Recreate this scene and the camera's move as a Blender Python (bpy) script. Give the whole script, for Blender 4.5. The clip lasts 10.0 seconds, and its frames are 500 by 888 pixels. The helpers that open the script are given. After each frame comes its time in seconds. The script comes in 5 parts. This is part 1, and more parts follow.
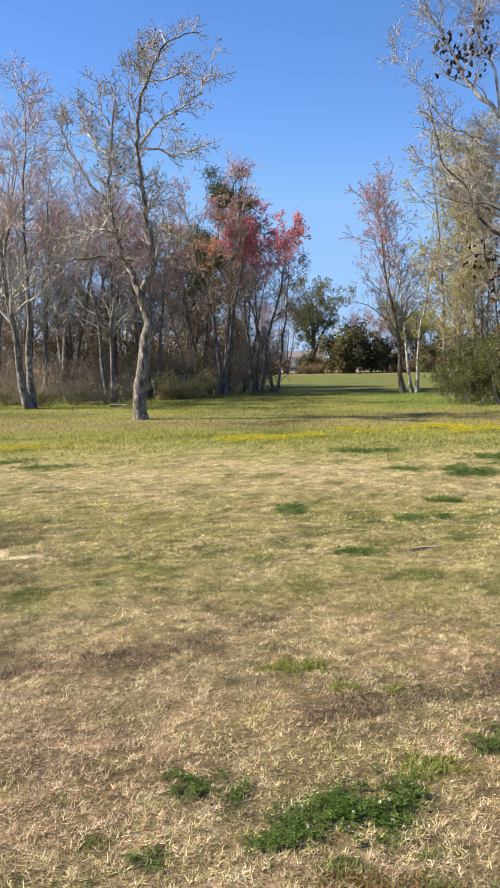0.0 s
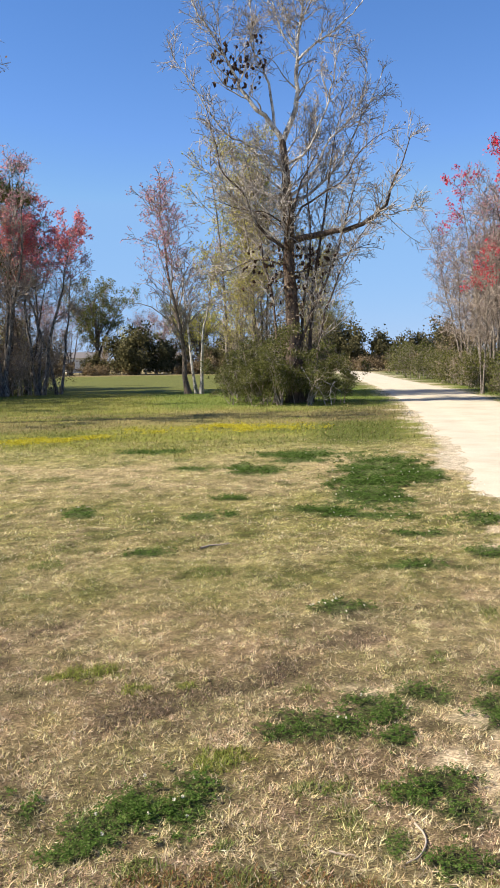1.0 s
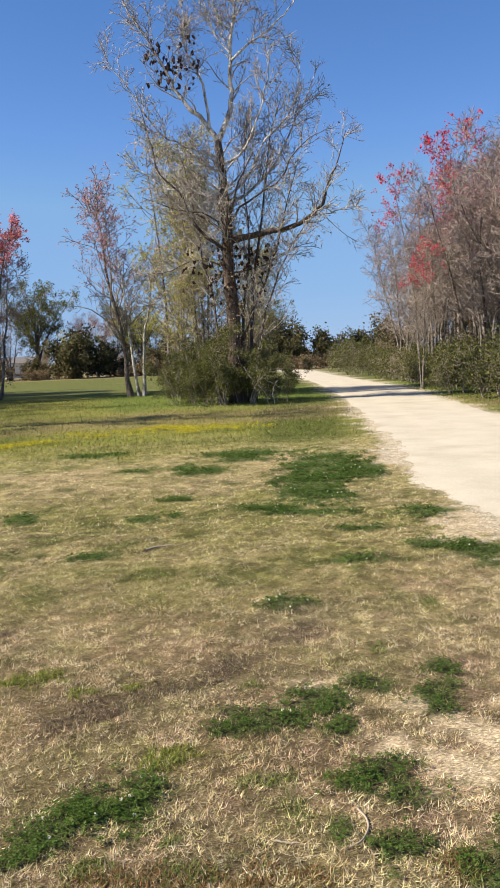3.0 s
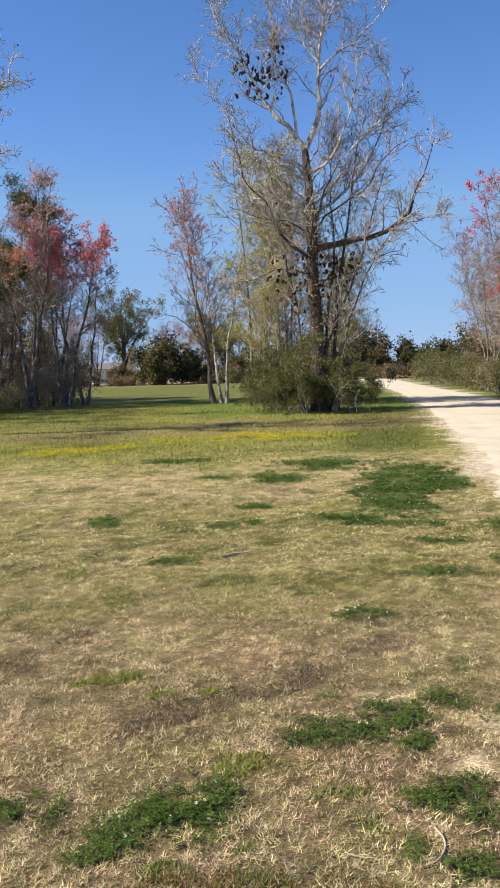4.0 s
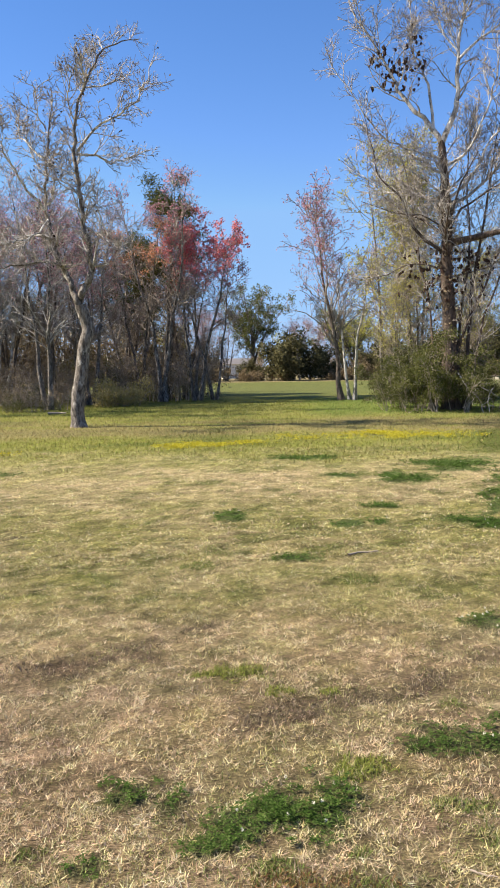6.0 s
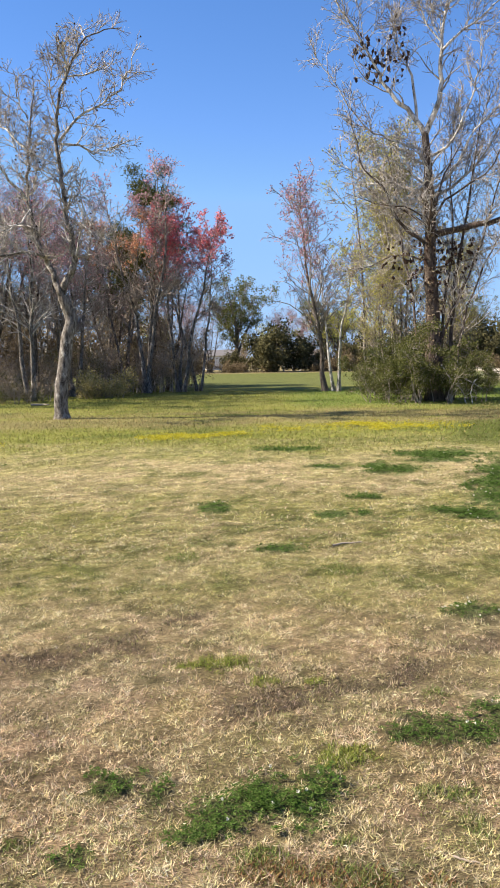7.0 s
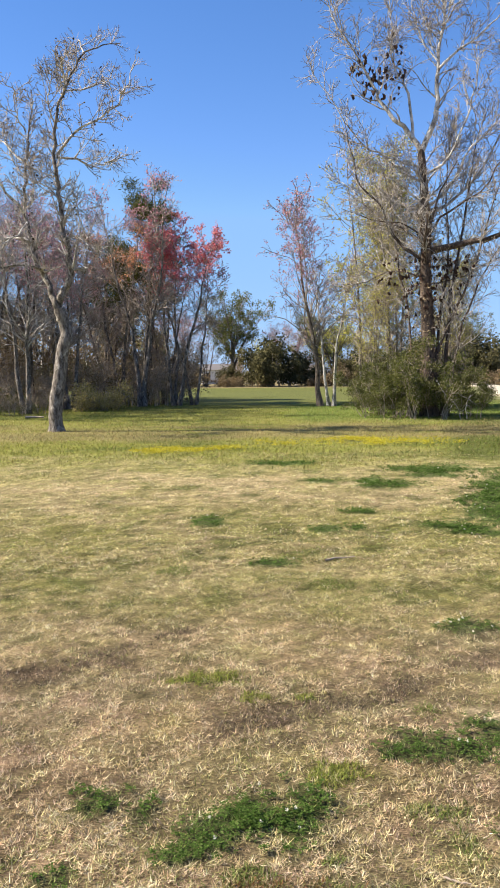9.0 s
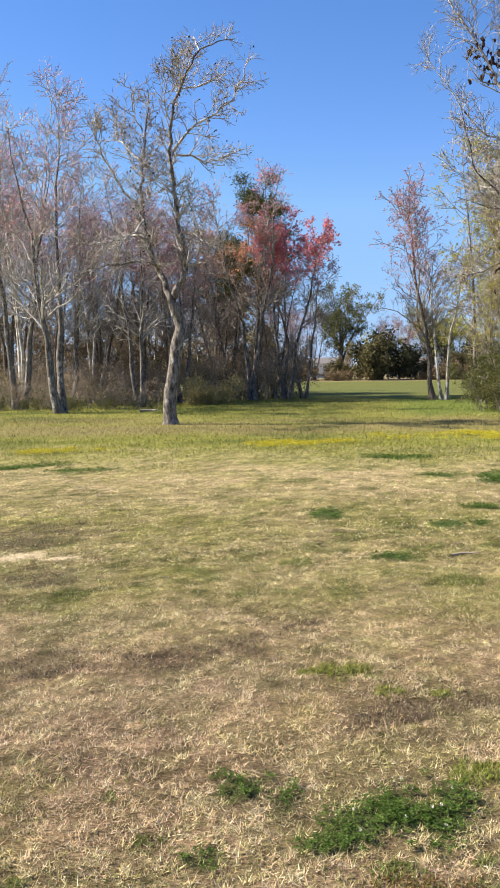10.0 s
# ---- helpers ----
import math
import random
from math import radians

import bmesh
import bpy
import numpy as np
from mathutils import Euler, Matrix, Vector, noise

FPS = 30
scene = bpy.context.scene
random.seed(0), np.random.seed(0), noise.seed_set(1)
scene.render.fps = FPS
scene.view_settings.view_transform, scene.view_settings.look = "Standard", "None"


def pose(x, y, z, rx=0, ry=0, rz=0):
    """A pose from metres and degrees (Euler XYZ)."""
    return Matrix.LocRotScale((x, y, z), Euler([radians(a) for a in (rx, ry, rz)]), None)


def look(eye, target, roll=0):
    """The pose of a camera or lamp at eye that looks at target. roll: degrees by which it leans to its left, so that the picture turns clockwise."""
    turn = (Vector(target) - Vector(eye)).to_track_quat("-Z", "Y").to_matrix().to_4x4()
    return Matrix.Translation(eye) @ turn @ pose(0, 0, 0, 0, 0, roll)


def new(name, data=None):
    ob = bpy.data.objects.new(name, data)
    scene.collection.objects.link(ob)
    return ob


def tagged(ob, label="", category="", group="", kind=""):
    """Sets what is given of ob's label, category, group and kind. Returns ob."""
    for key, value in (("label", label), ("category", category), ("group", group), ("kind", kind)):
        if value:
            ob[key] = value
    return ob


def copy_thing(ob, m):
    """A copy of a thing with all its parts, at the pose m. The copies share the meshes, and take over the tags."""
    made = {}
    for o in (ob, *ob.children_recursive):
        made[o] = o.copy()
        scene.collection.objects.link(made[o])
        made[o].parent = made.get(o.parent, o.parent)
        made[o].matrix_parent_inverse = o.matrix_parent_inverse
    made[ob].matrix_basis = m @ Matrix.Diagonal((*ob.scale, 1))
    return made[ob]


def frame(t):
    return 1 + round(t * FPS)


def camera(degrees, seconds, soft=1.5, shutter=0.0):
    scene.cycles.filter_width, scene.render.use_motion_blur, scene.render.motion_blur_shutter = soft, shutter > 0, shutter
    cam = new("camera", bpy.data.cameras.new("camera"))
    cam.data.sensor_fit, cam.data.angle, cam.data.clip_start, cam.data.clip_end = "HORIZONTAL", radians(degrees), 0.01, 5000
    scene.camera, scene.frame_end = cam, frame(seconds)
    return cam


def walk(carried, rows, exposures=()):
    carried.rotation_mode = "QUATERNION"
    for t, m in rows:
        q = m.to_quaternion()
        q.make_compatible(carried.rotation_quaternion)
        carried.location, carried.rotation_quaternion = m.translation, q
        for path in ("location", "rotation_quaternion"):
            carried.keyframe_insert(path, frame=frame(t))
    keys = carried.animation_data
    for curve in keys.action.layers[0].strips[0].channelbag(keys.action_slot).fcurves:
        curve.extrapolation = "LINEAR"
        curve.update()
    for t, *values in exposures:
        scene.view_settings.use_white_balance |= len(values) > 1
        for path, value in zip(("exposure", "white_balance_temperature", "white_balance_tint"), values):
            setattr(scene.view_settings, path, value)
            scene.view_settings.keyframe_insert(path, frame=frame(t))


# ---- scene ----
cam = camera(33.1, 10.0, soft=1.7)
PATH = [
    (0, (0.065, -0.073, 1.715), (0.045, 1.917, 1.521), -1.0),
    (0.5, (0.066, -0.072, 1.715), (0.321, 1.902, 1.523), -1.1),
    (1, (0.065, -0.078, 1.715), (0.544, 1.853, 1.517), -0.8),
    (1.5, (0.063, -0.1, 1.715), (0.699, 1.785, 1.509), -1.2),
    (2, (0.06, -0.123, 1.716), (0.754, 1.74, 1.497), -1.7),
    (2.2, (0.061, -0.125, 1.716), (0.752, 1.74, 1.5), -1.8),
    (3.3, (0.093, -0.141, 1.717), (0.637, 1.774, 1.525), -2.2),
    (3.5, (0.091, -0.14, 1.717), (0.592, 1.787, 1.532), -2.2),
    (4, (0.085, -0.14, 1.717), (0.504, 1.808, 1.541), -1.5),
    (4.5, (0.092, -0.127, 1.717), (0.411, 1.839, 1.534), -1.2),
    (5, (0.091, -0.115, 1.716), (0.287, 1.866, 1.53), -1.2),
    (5.2, (0.088, -0.113, 1.716), (0.242, 1.871, 1.518), -1.1),
    (6.3, (0.091, -0.117, 1.725), (0.212, 1.871, 1.55), -0.9),
    (6.5, (0.091, -0.118, 1.727), (0.226, 1.87, 1.551), -0.9),
    (7, (0.088, -0.124, 1.723), (0.247, 1.859, 1.523), -0.9),
    (7.5, (0.089, -0.122, 1.715), (0.271, 1.861, 1.532), -0.4),
    (8, (0.093, -0.122, 1.716), (0.3, 1.861, 1.551), -0.5),
    (8.5, (0.1, -0.111, 1.716), (0.32, 1.869, 1.55), -0.7),
    (9, (0.107, -0.092, 1.709), (0.278, 1.893, 1.543), -0.4),
    (9.5, (0.082, -0.075, 1.702), (0.103, 1.917, 1.531), -0.0),
    (10, (-0.039, -0.07, 1.689), (-0.121, 1.921, 1.511), -0.7),
]
walk(cam, [(t, look(eye, target, roll)) for t, eye, target, roll in PATH],
     [(0, 1.28), (0.5, 1.25), (1, 1.14), (2, 1.05), (3.5, 0.92), (4.2, 1.05), (4.8, 1.12), (6.5, 1.30), (8, 1.32), (10, 1.30)])

# ---- world, sun, exposure ----
SUN_FROM = Vector((-0.97, 0.08, 0.86)).normalized()      # towards the sun
elevation = math.asin(SUN_FROM.z)
azimuth = math.atan2(SUN_FROM.x, SUN_FROM.y)             # clockwise from +y
world = bpy.data.worlds.new("sky")
scene.world = world
world.use_nodes = True
wn, wl = world.node_tree.nodes, world.node_tree.links
sky = wn.new("ShaderNodeTexSky")
sky.sky_type, sky.sun_disc = "NISHITA", False
sky.sun_elevation, sky.sun_rotation = elevation, azimuth
sky.altitude, sky.air_density, sky.dust_density, sky.ozone_density = 1200, 1.0, 0.0, 3.0
wn["Background"].inputs["Strength"].default_value = 0.084
deeper = wn.new("ShaderNodeHueSaturation")
deeper.inputs["Saturation"].default_value = 1.23
cool = wn.new("ShaderNodeMix")
cool.data_type, cool.blend_type = "RGBA", "MULTIPLY"
cool.inputs["Factor"].default_value = 1.0
cool.inputs["B"].default_value = (1.17, 0.96, 1.025, 1)
wl.new(sky.outputs["Color"], deeper.inputs["Color"])
wl.new(deeper.outputs["Color"], cool.inputs["A"])
clear = wn.new("ShaderNodeMix")                          # clear dry air: little white haze low down
clear.data_type, clear.blend_type = "RGBA", "DARKEN"
clear.inputs["Factor"].default_value = 0.85
clear.inputs["B"].default_value = (1.5, 2.75, 4.7, 1)
wl.new(cool.outputs["Result"], clear.inputs["A"])
wl.new(clear.outputs["Result"], wn["Background"].inputs["Color"])

sun_data = bpy.data.lights.new("sun", "SUN")
sun_data.energy, sun_data.angle, sun_data.color = 5.1, radians(0.55), (1.0, 0.882, 0.715)
sun = new("sun", sun_data)
sun.matrix_world = look(SUN_FROM * 60, (0, 0, 0))

# ---- materials ----


def mat(name):
    m = bpy.data.materials.new(name)
    m.use_nodes = True
    return m, m.node_tree.nodes, m.node_tree.links, m.node_tree.nodes["Principled BSDF"]


def ramp(n, l, fac, stops):
    r = n.new("ShaderNodeValToRGB")
    while len(r.color_ramp.elements) < len(stops):
        r.color_ramp.elements.new(0.5)
    for e, (p, c) in zip(r.color_ramp.elements, stops):
        e.position, e.color = p, (*c, 1)
    l.new(fac, r.inputs["Fac"])
    return r.outputs["Color"]


def mix(n, l, fac, a, b, blend="MIX"):
    x = n.new("ShaderNodeMix")
    x.data_type, x.blend_type = "RGBA", blend
    for sock, v in ((x.inputs["Factor"], fac), (x.inputs["A"], a), (x.inputs["B"], b)):
        if isinstance(v, (int, float)):
            sock.default_value = v
        elif isinstance(v, tuple):
            sock.default_value = (*v, 1)
        else:
            l.new(v, sock)
    return x.outputs["Result"]


def noise_tex(n, l, scale, detail=4, rough=0.6, stretch=None, kind="Object"):
    co = n.new("ShaderNodeTexCoord").outputs[kind]
    if stretch:
        mp = n.new("ShaderNodeMapping")
        mp.inputs["Scale"].default_value = stretch
        l.new(co, mp.inputs["Vector"])
        co = mp.outputs["Vector"]
    t = n.new("ShaderNodeTexNoise")
    t.inputs["Scale"].default_value, t.inputs["Detail"].default_value, t.inputs["Roughness"].default_value = scale, detail, rough
    l.new(co, t.inputs["Vector"])
    return t.outputs["Fac"]


def bump(n, l, bsdf, height, strength, distance):
    b = n.new("ShaderNodeBump")
    b.inputs["Strength"].default_value, b.inputs["Distance"].default_value = strength, distance
    l.new(height, b.inputs["Height"])
    l.new(b.outputs["Normal"], bsdf.inputs["Normal"])


def bark(name, dark, mid, pale, patch=0.55):
    m, n, l, p = mat(name)
    ridge = noise_tex(n, l, 15, 6, 0.75, (1, 1, 0.3))
    blotch = noise_tex(n, l, 4.5, 5, 0.7, (1, 1, 0.55))
    base = ramp(n, l, ridge, [(0.40, dark), (0.50, mid), (0.64, tuple(0.5 * (a + c) for a, c in zip(mid, pale)))])
    lichen = ramp(n, l, blotch, [(patch, (0, 0, 0)), (patch + 0.07, (1, 1, 1))])
    l.new(mix(n, l, lichen, base, pale), p.inputs["Base Color"])
    p.inputs["Roughness"].default_value = 0.92
    bump(n, l, p, ridge, 0.9, 0.05)
    return m


def leafy(name, a, b, c, through_light=0.35):
    m, n, l, p = mat(name)
    g = n.new("ShaderNodeNewGeometry")
    col = ramp(n, l, g.outputs["Random Per Island"], [(0.0, a), (0.55, b), (1.0, c)])
    d, t, x = n.new("ShaderNodeBsdfDiffuse"), n.new("ShaderNodeBsdfTranslucent"), n.new("ShaderNodeMixShader")
    l.new(col, d.inputs["Color"])
    l.new(col, t.inputs["Color"])
    x.inputs["Fac"].default_value = through_light
    l.new(d.outputs[0], x.inputs[1])
    l.new(t.outputs[0], x.inputs[2])
    l.new(x.outputs[0], n["Material Output"].inputs["Surface"])
    n.remove(p)
    return m


def tinted(name, through_light=0.3):
    m, n, l, p = mat(name)
    at = n.new("ShaderNodeAttribute")
    at.attribute_name = "tint"
    d, t, x = n.new("ShaderNodeBsdfDiffuse"), n.new("ShaderNodeBsdfTranslucent"), n.new("ShaderNodeMixShader")
    l.new(at.outputs["Color"], d.inputs["Color"])
    l.new(at.outputs["Color"], t.inputs["Color"])
    x.inputs["Fac"].default_value = through_light
    l.new(d.outputs[0], x.inputs[1])
    l.new(t.outputs[0], x.inputs[2])
    l.new(x.outputs[0], n["Material Output"].inputs["Surface"])
    n.remove(p)
    return m


def straws(n, l, turn, long, wide):
    """Thin fibres lying one way."""
    mp, t = n.new("ShaderNodeMapping"), n.new("ShaderNodeTexNoise")
    l.new(n.new("ShaderNodeTexCoord").outputs["Object"], mp.inputs["Vector"])
    mp.inputs["Rotation"].default_value = (0, 0, radians(turn))
    mp.inputs["Scale"].default_value = (1 / long, 1 / wide, 1)
    t.inputs["Scale"].default_value, t.inputs["Detail"].default_value = 1.0, 2
    l.new(mp.outputs["Vector"], t.inputs["Vector"])
    return t.outputs["Fac"]


def soil():
    m, n, l, p = mat("lawn_ground")
    at = n.new("ShaderNodeAttribute")
    at.attribute_name = "tint"
    fibre = straws(n, l, 12, 0.030, 0.0060)
    for turn, long, wide in ((58, 0.026, 0.0052), (104, 0.034, 0.0064), (153, 0.028, 0.0055)):
        top = n.new("ShaderNodeMath")
        top.operation = "MAXIMUM"
        l.new(fibre, top.inputs[0])
        l.new(straws(n, l, turn, long, wide), top.inputs[1])
        fibre = top.outputs[0]
    fine = noise_tex(n, l, 26, 6, 0.8)
    mid = noise_tex(n, l, 5.5, 6, 0.75)
    c = mix(n, l, 0.9, at.outputs["Color"], ramp(n, l, fibre, [(0.50, (0.30, 0.28, 0.26)), (0.61, (0.84, 0.83, 0.81)), (0.71, (1.55, 1.52, 1.48))]), "MULTIPLY")
    c = mix(n, l, 0.8, c, ramp(n, l, fine, [(0.34, (0.42, 0.41, 0.38)), (0.5, (0.98, 0.98, 0.97)), (0.66, (1.4, 1.37, 1.33))]), "MULTIPLY")
    c = mix(n, l, 0.8, c, ramp(n, l, mid, [(0.35, (0.55, 0.60, 0.48)), (0.5, (1.0, 1.0, 0.98)), (0.65, (1.28, 1.24, 1.2))]), "MULTIPLY")
    l.new(c, p.inputs["Base Color"])
    p.inputs["Roughness"].default_value = 1.0
    p.inputs["Specular IOR Level"].default_value = 0.1
    bump(n, l, p, fibre, 0.8, 0.012)
    return m


def sandy(name, a, b, c):
    m, n, l, p = mat(name)
    fine = noise_tex(n, l, 30, 6, 0.75)
    big = noise_tex(n, l, 0.9, 5, 0.65)
    col = ramp(n, l, big, [(0.30, a), (0.5, b), (0.75, c)])
    col = mix(n, l, 0.6, col, ramp(n, l, fine, [(0.3, (0.66, 0.64, 0.62)), (0.6, (1.05, 1.05, 1.05))]), "MULTIPLY")
    l.new(col, p.inputs["Base Color"])
    p.inputs["Roughness"].default_value = 0.95
    bump(n, l, p, fine, 0.6, 0.015)
    return m


def plain(name, c, rough=0.7, vary=0.25):
    m, n, l, p = mat(name)
    f = noise_tex(n, l, 3, 5, 0.7)
    l.new(mix(n, l, vary, c, ramp(n, l, f, [(0.3, (0.3, 0.3, 0.3)), (0.7, (1, 1, 1))]), "MULTIPLY"), p.inputs["Base Color"])
    p.inputs["Roughness"].default_value = rough
    return m


GROUND = soil()
BLADES = tinted("grass_blades", 0.25)
ROAD = sandy("road_sand", (0.40, 0.355, 0.27), (0.475, 0.43, 0.335), (0.52, 0.48, 0.385))
BARK_GREY = bark("grey_bark", (0.035, 0.028, 0.023), (0.15, 0.128, 0.108), (0.42, 0.39, 0.35), 0.57)
BARK_DARK = bark("dark_bark", (0.03, 0.023, 0.018), (0.12, 0.093, 0.073), (0.27, 0.235, 0.195), 0.58)
BARK_PALE = bark("pale_bark", (0.07, 0.06, 0.052), (0.26, 0.235, 0.21), (0.60, 0.57, 0.525), 0.46)
BARK_VINE = bark("vine_covered_bark", (0.026, 0.018, 0.014), (0.09, 0.063, 0.047), (0.17, 0.132, 0.102), 0.57)
TWIG_GREY = bark("grey_twig", (0.12, 0.094, 0.076), (0.28, 0.232, 0.19), (0.47, 0.415, 0.36))
TWIG_PALE = bark("pale_twig", (0.16, 0.14, 0.125), (0.36, 0.33, 0.305), (0.60, 0.57, 0.535))
TWIG_BROWN = bark("brown_twig", (0.11, 0.086, 0.074), (0.25, 0.203, 0.175), (0.41, 0.355, 0.32))
BUD_PINK = leafy("pink_bud", (0.36, 0.13, 0.17), (0.54, 0.26, 0.30), (0.64, 0.42, 0.45), 0.45)
BUD_RED = leafy("red_bud", (0.50, 0.10, 0.12), (0.68, 0.20, 0.21), (0.74, 0.38, 0.38), 0.55)
BUD_RUST = leafy("rusty_bud", (0.38, 0.16, 0.09), (0.54, 0.27, 0.16), (0.60, 0.38, 0.27), 0.5)
BUD_DARK = leafy("dark_seed_pod", (0.03, 0.021, 0.017), (0.075, 0.055, 0.045), (0.15, 0.115, 0.095), 0.1)
BUD_CRIMSON = leafy("crimson_bud", (0.42, 0.02, 0.05), (0.60, 0.05, 0.09), (0.62, 0.12, 0.15))
BUD_TAN = leafy("tan_bud", (0.15, 0.125, 0.06), (0.26, 0.225, 0.11), (0.36, 0.32, 0.18))
BUD_GREEN = leafy("fresh_leaf", (0.29, 0.285, 0.06), (0.45, 0.435, 0.115), (0.57, 0.54, 0.20), 0.5)
LEAF_DARK = leafy("evergreen_leaf", (0.055, 0.054, 0.026), (0.105, 0.098, 0.048), (0.17, 0.155, 0.08), 0.35)
LEAF_BUSH = leafy("privet_leaf", (0.045, 0.055, 0.016), (0.10, 0.11, 0.034), (0.19, 0.19, 0.07), 0.3)
LEAF_OLIVE = leafy("olive_leaf", (0.07, 0.082, 0.022), (0.135, 0.145, 0.045), (0.225, 0.215, 0.085), 0.35)
LEAF_BROWN = leafy("dry_leaf", (0.20, 0.15, 0.09), (0.33, 0.255, 0.165), (0.44, 0.36, 0.25), 0.4)
LEAF_WOOD = leafy("withered_leaf", (0.11, 0.084, 0.05), (0.20, 0.152, 0.09), (0.31, 0.245, 0.155), 0.35)
LEAF_YELLOW = leafy("yellow_green_leaf", (0.24, 0.205, 0.07), (0.40, 0.345, 0.15), (0.52, 0.45, 0.23), 0.45)
DEAD_CLUSTER = leafy("dead_seed_cluster", (0.012, 0.008, 0.007), (0.03, 0.02, 0.016), (0.07, 0.045, 0.035), 0.1)
NEEDLES = leafy("pine_needle", (0.045, 0.055, 0.02), (0.085, 0.092, 0.032), (0.15, 0.145, 0.05), 0.2)
CLOVER = leafy("clover_leaf", (0.030, 0.060, 0.012), (0.060, 0.108, 0.022), (0.115, 0.165, 0.045), 0.3)
WHITE_PETAL = plain("white_petal", (0.62, 0.58, 0.46), 0.8, 0.1)
YELLOW_PETAL = leafy("yellow_petal", (0.36, 0.31, 0.02), (0.50, 0.44, 0.03), (0.58, 0.53, 0.10), 0.3)
DRY_WOOD = plain("dry_wood", (0.38, 0.31, 0.24), 0.9, 0.5)
WHITE_PAINT = plain("white_siding", (0.78, 0.77, 0.74), 0.6, 0.15)
ROOF_GREY = plain("roof_felt", (0.16, 0.15, 0.15), 0.9, 0.4)
PANE = plain("dark_glass", (0.03, 0.035, 0.04), 0.1, 0.1)

# ---- mesh helpers ----


def mesh_of(name, verts, faces, materials, tint=None, smooth=False, slots=None):
    """A mesh from arrays: verts (n, 3); faces a list of index arrays (m, corners)."""
    me = bpy.data.meshes.new(name)
    verts = np.asarray(verts, dtype=np.float32)
    faces = [np.asarray(f, dtype=np.int32) for f in faces if len(f)]
    totals = np.concatenate([np.full(len(f), f.shape[1], dtype=np.int32) for f in faces])
    loops = np.concatenate([f.ravel() for f in faces])
    starts = np.concatenate([[0], np.cumsum(totals)[:-1]]).astype(np.int32)
    me.vertices.add(len(verts))
    me.vertices.foreach_set("co", verts.ravel())
    me.loops.add(len(loops))
    me.loops.foreach_set("vertex_index", loops)
    me.polygons.add(len(totals))
    me.polygons.foreach_set("loop_start", starts)
    me.polygons.foreach_set("loop_total", totals)
    if slots is not None:
        me.polygons.foreach_set("material_index", np.asarray(slots, dtype=np.int32))
    if smooth:
        me.polygons.foreach_set("use_smooth", np.ones(len(totals), dtype=bool))
    for m in materials:
        me.materials.append(m)
    if tint is not None:
        a = me.color_attributes.new("tint", "FLOAT_COLOR", "POINT")
        a.data.foreach_set("color", np.c_[tint, np.ones(len(tint))].astype(np.float32).ravel())
    me.update()
    me.validate()
    return me


def part(name, me, parent, label=""):
    ob = new(name, me)
    ob.parent = parent
    return tagged(ob, label)


def bm_mesh(name, bm, material):
    me = bpy.data.meshes.new(name)
    bm.to_mesh(me)
    bm.free()
    me.materials.append(material)
    return me


def unit(v):
    return v / np.maximum(np.linalg.norm(v, axis=-1, keepdims=True), 1e-9)


def tubes(groups):
    """Tapered tubes round polylines. groups: (points (n, k, 3), radii (n, k), sides)."""
    verts, faces, base = [], [], 0
    for pts, rad, s in groups:
        n, k, _ = pts.shape
        if not n:
            continue
        tan = unit(np.gradient(pts, axis=1))
        axis = np.abs(tan).max(axis=1).argmin(axis=1)
        u = unit(np.cross(tan, np.eye(3)[axis][:, None]))
        v = np.cross(tan, u)
        a = np.arange(s) * 2 * np.pi / s
        ring = pts[:, :, None] + rad[:, :, None, None] * (u[:, :, None] * np.cos(a)[:, None] + v[:, :, None] * np.sin(a)[:, None])
        verts.append(ring.reshape(-1, 3))
        i = base + np.arange(n * k * s).reshape(n, k, s)
        j = np.roll(i, -1, axis=2)
        faces.append(np.stack([i[:, :-1], j[:, :-1], j[:, 1:], i[:, 1:]], axis=-1).reshape(-1, 4))
        base += n * k * s
    return np.concatenate(verts), [np.concatenate(faces)]


def ribbons(groups):
    """Flat slips along polylines, each turned at random about itself: the finest twigs."""
    rng = np.random.default_rng(5)
    verts, faces, base = [], [], 0
    for pts, rad in groups:
        n, k, _ = pts.shape
        side = unit(np.cross(pts[:, -1] - pts[:, 0], rng.normal(size=(n, 3))))[:, None] * rad[..., None]
        verts.append(np.stack([pts - side, pts + side], 2).reshape(-1, 3))
        i = base + np.arange(n * k * 2).reshape(n, k, 2)
        faces.append(np.stack([i[:, :-1, 0], i[:, :-1, 1], i[:, 1:, 1], i[:, 1:, 0]], -1).reshape(-1, 4))
        base += n * k * 2
    return np.concatenate(verts), [np.concatenate(faces)]


def flakes(rng, pos, size, droop=0.0, aspect=0.6):
    """Small leaf-shaped quads at the points pos, turned at random."""
    n = len(pos)
    d = unit(rng.normal(size=(n, 3)) + [0, 0, -droop])
    e = unit(np.cross(d, rng.normal(size=(n, 3))))
    s = (size * rng.uniform(0.55, 1.3, n))[:, None]
    q = np.stack([pos - d * s * 0.5, pos + e * s * aspect * 0.5, pos + d * s * 0.5, pos - e * s * aspect * 0.5], axis=1)
    return q.reshape(-1, 3), [np.arange(4 * n).reshape(n, 4)]


def along(pts, u):
    """The points and directions at the shares u (n, m) of the polylines pts (n, k, 3)."""
    n, k, _ = pts.shape
    f = np.clip(u, 0, 0.9999) * (k - 1)
    i = f.astype(int)
    w = (f - i)[..., None]
    r = np.arange(n)[:, None]
    a, b = pts[r, i], pts[r, i + 1]
    return a + (b - a) * w, unit(b - a), i, f - i


